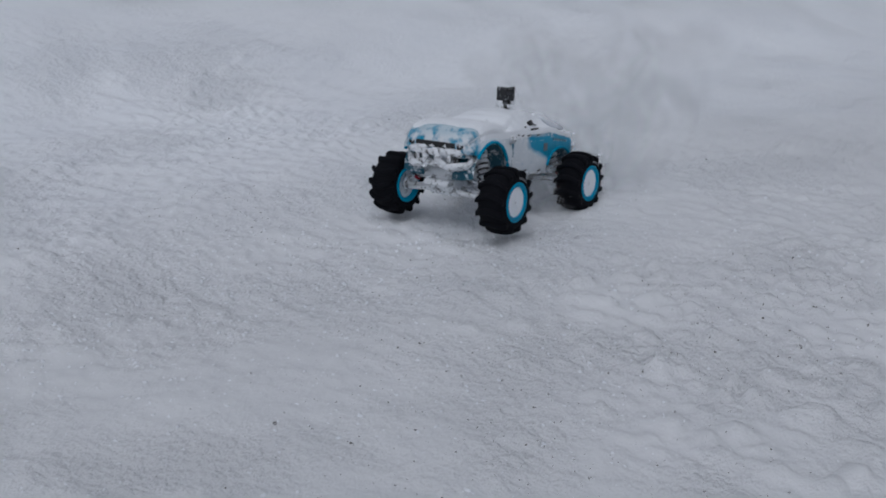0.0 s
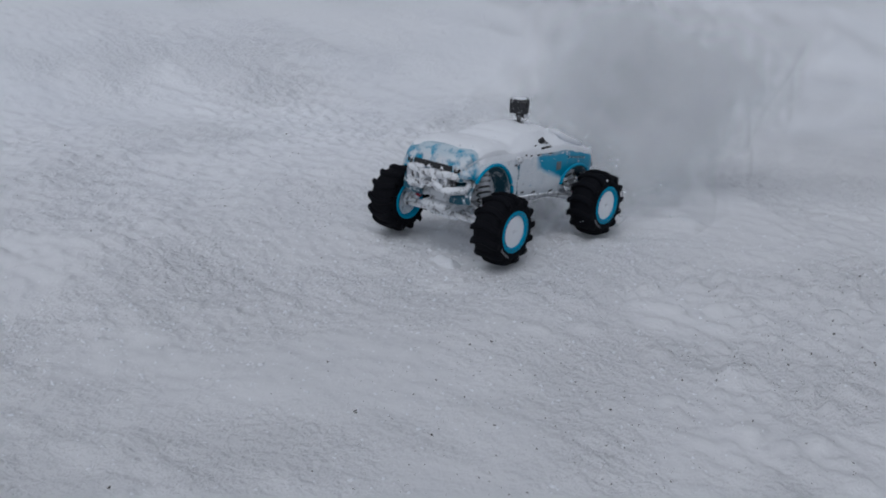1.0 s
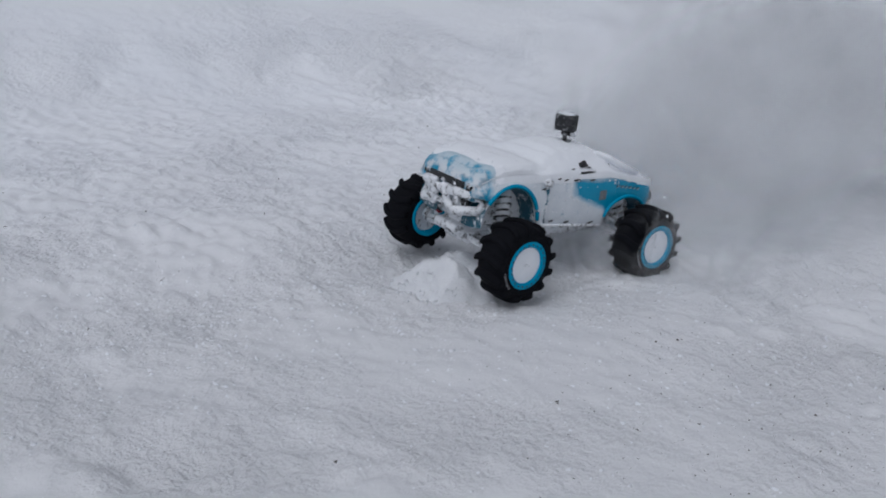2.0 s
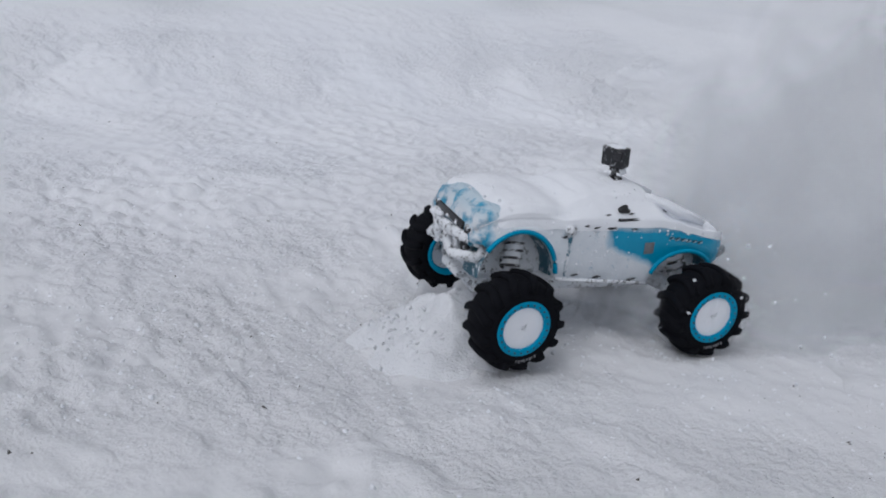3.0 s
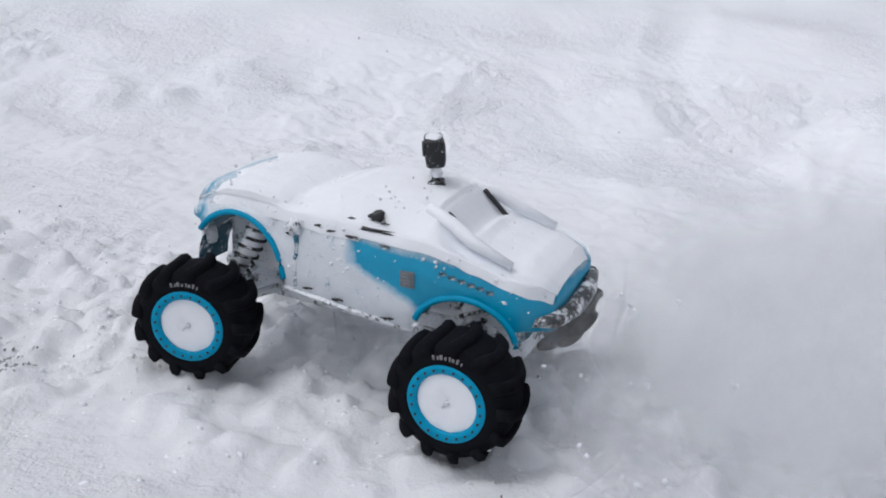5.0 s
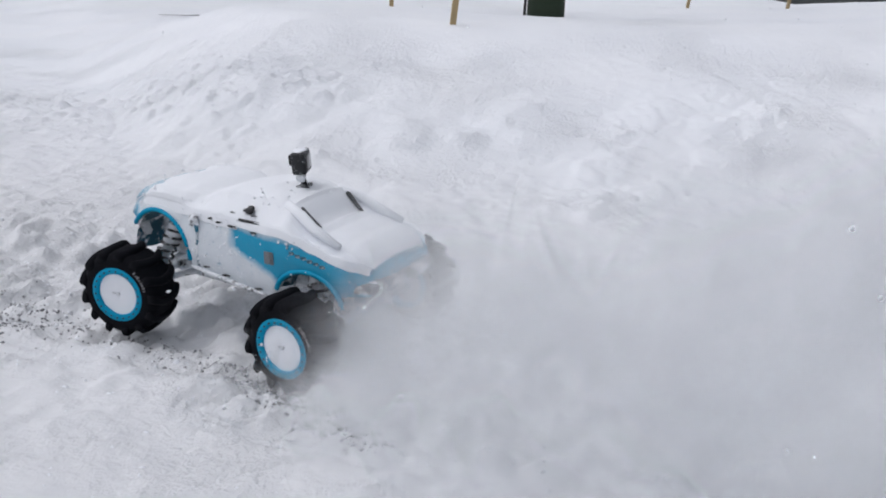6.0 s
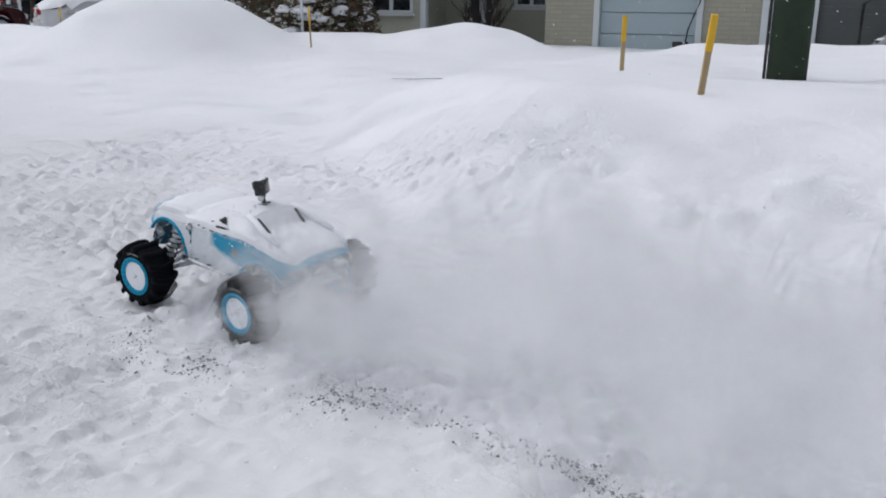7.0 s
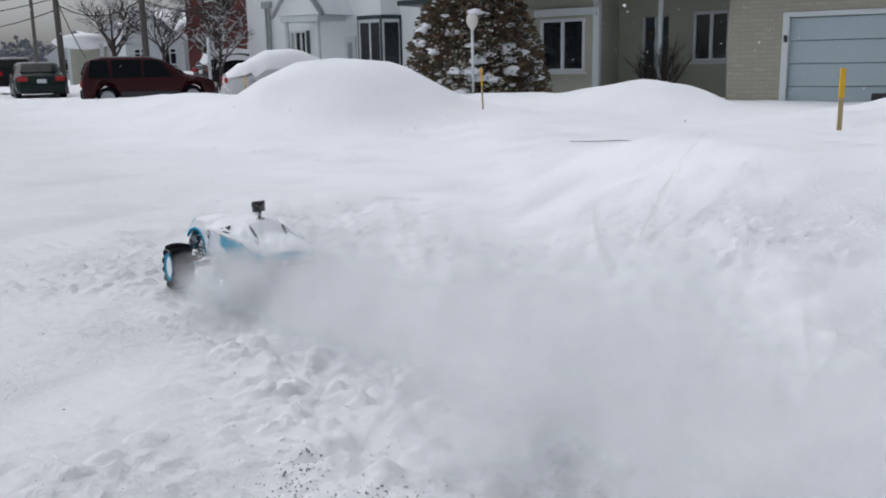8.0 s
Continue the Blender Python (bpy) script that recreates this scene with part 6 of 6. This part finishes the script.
def build_cedar():
    """A broad shaggy evergreen hung with clumps of snow."""
    x, y = -10.75, 17.6
    ob = thing("evergreen", pose(x, y, height(x, y) - 0.1), "broad brown-green evergreen hung with clumps of snow", "tree")
    rng = np.random.default_rng(17)
    bm = bmesh.new()
    tube(bm, [(0, 0, 0), (0, 0, 1.6), (0, 0, 3.6)], [0.14, 0.10, 0.03], 8)
    r2 = random.Random(3)
    for k in range(60):
        z = 0.15 + 3.2 * k / 60
        a = k * 2.4
        reach = 1.65 * (1 - (z / 4.3) ** 1.6) * r2.uniform(0.8, 1.1)
        tube(bm, [(0, 0, z), (reach * 0.55 * math.cos(a), reach * 0.55 * math.sin(a), z + 0.10), (reach * math.cos(a), reach * math.sin(a), z - 0.12)], [0.03, 0.018, 0.006], 4, False)
    part("trunk", bm, BARK, ob)

    def sprays(n, seed, size, name, mat, inner):
        rr = np.random.default_rng(seed)
        z = 0.05 + 3.7 * rr.random(n) ** 0.9
        reach = 1.7 * (1 - (z / 4.3) ** 1.6)
        a = rr.uniform(0, 2 * math.pi, n)
        # boughs: sprays gather round distinct arms
        arm = np.round(a / 0.42) * 0.42 + np.floor(z / 0.38) * 2.37
        a = arm + rr.normal(0, 0.13, n)
        rad = reach * (inner + (1.08 - inner) * rr.random(n) ** 0.6)
        zz = z - 0.22 * (rad / 1.7) ** 2 + rr.normal(0, 0.05, n)
        c = np.column_stack([rad * np.cos(a), rad * np.sin(a), np.maximum(zz, 0.02)])
        way = np.column_stack([np.cos(a), np.sin(a), rr.normal(-0.25, 0.3, n)]) + rr.normal(0, 0.35, (n, 3))
        way /= np.linalg.norm(way, axis=1)[:, None]
        up = np.cross(way, rr.normal(size=(n, 3)))
        up /= np.linalg.norm(up, axis=1)[:, None]
        nrm = np.cross(way, up)
        ln = size * rr.uniform(0.6, 1.3, n)[:, None]
        w = ln * 0.30
        v = np.stack([c - way * ln * 0.5, c + up * w + nrm * w * 0.3, c + way * ln * 0.6, c - up * w + nrm * w * 0.3], 1)
        f = (np.array([[0, 1, 2], [0, 2, 3]])[None] + 4 * np.arange(n)[:, None, None]).reshape(-1, 3)
        data = bpy.data.meshes.new(name)
        data.from_pydata(v.reshape(-1, 3).tolist(), [], f.tolist())
        data.update()
        data.materials.append(mat)
        o = new(name, data)
        o.parent = ob
        tagged(o, kind="stuff")
        return o

    sprays(5200, 1, 0.15, "foliage", LEAF, 0.35)
    sprays(3800, 2, 0.13, "foliage", LEAF_GREEN, 0.5)
    bm = bmesh.new()
    for k in range(330):
        z = 0.25 + 3.3 * r2.random()
        a = r2.uniform(0, 6.28)
        reach = 1.62 * (1 - (z / 4.3) ** 1.6) * r2.uniform(0.75, 1.02)
        s = 0.02 + 0.12 * r2.random() ** 2.6
        lump(bm, (reach * math.cos(a), reach * math.sin(a), z - 0.05), (s * r2.uniform(0.9, 2.0), s * r2.uniform(0.9, 1.6), s * r2.uniform(0.5, 0.9)), 0.8, k, 2)
    o = part("snow_clumps", bm, SNOW_SOFT, ob, "clumps of snow on the boughs")
    tagged(o, kind="stuff")


build_cedar()


def build_lamp():
    x, y = -9.95, 16.2
    lamp = thing("garden_lamp", pose(x, y, height(x, y) - 0.14), "white garden lamp post with a frosted globe", "lamp")
    part("post", tube(bmesh.new(), [(0, 0, -0.3), (0, 0, 1.45)], 0.032, 10), TRIM, lamp)
    bm = bmesh.new()
    lathe(bm, [(0.03, 1.42), (0.06, 1.46), (0.10, 1.52), (0.125, 1.60), (0.12, 1.68), (0.08, 1.75), (0.03, 1.78), (0.001, 1.785)], 18, "Z")
    part("globe", bm, GLOBE, lamp)
    bm = bmesh.new()
    lump(bm, (0, 0, 1.79), (0.10, 0.10, 0.055), 0.25, 2)
    part("snow_cap", bm, SNOW_SOFT, lamp)
    post = thing("sign_post", pose(-26.6, 24.0, 0), "thin white post by the drive", "post")
    part("post", tube(bmesh.new(), [(0, 0, -0.2), (0.05, 0, 2.1)], 0.06, 8), TRIM, post)


build_lamp()


def build_far_wood():
    rng = np.random.default_rng(5)
    n = 15000
    a = np.radians(rng.uniform(95, 165, n))
    d = rng.uniform(105, 160, n)
    z = 6.5 * rng.random(n) ** 1.2 * (0.75 + 0.5 * np.sin(a * 40) * np.sin(a * 17))
    p = np.column_stack([d * np.cos(a), d * np.sin(a), np.maximum(z, 0.1), rng.uniform(0.12, 0.55, n)])
    scatter("far_wood", p, FAR_WOOD, "line of bare winter woods far down the street, haze put into its colour", "trees", 0.9, 40)
    stick = thing("fallen_stick", pose(-3.45, 8.1, height(-3.45, 8.1) + 0.012, 0, 0, 28), "thin dark stick lying on the snow", "stick")
    part("stem", tube(bmesh.new(), [(-0.36, 0, 0), (-0.1, 0.02, -0.004), (0.12, 0.012, 0.003), (0.28, -0.015, -0.003), (0.42, 0.01, 0.002)], [0.002, 0.0035, 0.004, 0.003, 0.0015], 6), TWIG, stick)


build_far_wood()


# ---- what moves ----
def motions():
    steps = [k * 0.1 for k in range(81)]
    walk(TRUCK, [(t, truck_pose(t)) for t in steps])
    gone, last = 0.0, None
    turn = {}
    for t in steps:
        x, y, *_ = truck_state(t)
        if last:
            gone += math.hypot(x - last[0], y - last[1])
        last = (x, y)
        turn[t] = min(gone / TYRE_R * 1.05, 1e9)
    for sx, s, ob in WHEELS:
        rows = []
        for t in steps:
            steer = float(np.interp(t, [a for a, _ in STEER_ROWS], [b for _, b in STEER_ROWS])) if sx > 0 else 0
            rows.append((t, pose(sx * AXLE, s * HUB_Y, HUB_Z, 0, 0, steer) @ Matrix.Rotation(turn[t] + 0.4 * s, 4, "Y")))
        walk(ob, rows)
    for ob, (x, y, z), late in SPRAY:
        walk(ob, [(t, truck_pose(t) @ pose(x, y, z - (0.55 * float(np.interp(t, (late, late + 0.8), (1, 0))) if late else 0), 0, 25 * math.sin(t * 3 + x * 9), 40 * math.sin(t * 2.2 + y * 20))) for t in steps[::2]])
    walk(CLODS, [(t, truck_pose(t) @ pose(0, 0, 0.02 * math.sin(t * 9), 0, 0, 14 * math.sin(t * 4))) for t in steps[::2]])
    # the heap runs before the near front wheel, in full between 2 and 5 s
    rows = []
    for t in steps[::2]:
        deep = -0.11 + 0.105 * float(np.interp(t, (0, 1.4, 2.2, 4.2, 5.2), (-0.2, 0.1, 1, 0.9, -0.2)))
        x, y, z, heading, _, _ = truck_state(t)
        rows.append((t, pose(x, y, z + deep, 0, 0, heading) @ pose(0.32, 0.06, 0.012)))
    for ob in BOW:
        walk(ob, rows)
    for ob, born, x, y, h, r, rise, drift, side, spin in PUFFS:
        below = -r * 0.95 - 0.12
        cx, cy = math.cos(h), math.sin(h)

        def at(u, z, turn_by):
            return pose(x - cx * drift * u - cy * side * u, y - cy * drift * u + cx * side * u, z, 0, 0, math.degrees(h) + 0.3 * spin * turn_by)

        rows = [(0.0, at(0, below, 0))] if born > 0.12 else []
        for dt, u, z in ((-0.1, 0, below), (0.12, 0.15, 0.05), (0.45, 0.5, rise * 0.8), (1.1, 0.9, rise), (2.4, 1.2, rise * 0.9), (4.2, 1.4, rise * 0.25), (5.4, 1.5, below)):
            t = round(born + dt, 2)
            if t > 8.0:
                break
            if t <= (rows[-1][0] if rows else -0.04):
                continue
            rows.append((max(t, 0.0), at(u, z, dt)))
        rows = [(0.0, rows[0][1])] + rows if rows[0][0] > 0 else rows
        if rows[-1][0] < 8.0:
            rows.append((8.0, rows[-1][1]))
        walk(ob, rows)
    for k, (ob, (x, y, z)) in enumerate(SNOWFALL):
        walk(ob, [(0.0, pose(x, y, z + 1.2)), (4.0, pose(x + 0.1, y, z + 0.1)), (8.0, pose(x + 0.2, y, z - 1.0))])


motions()
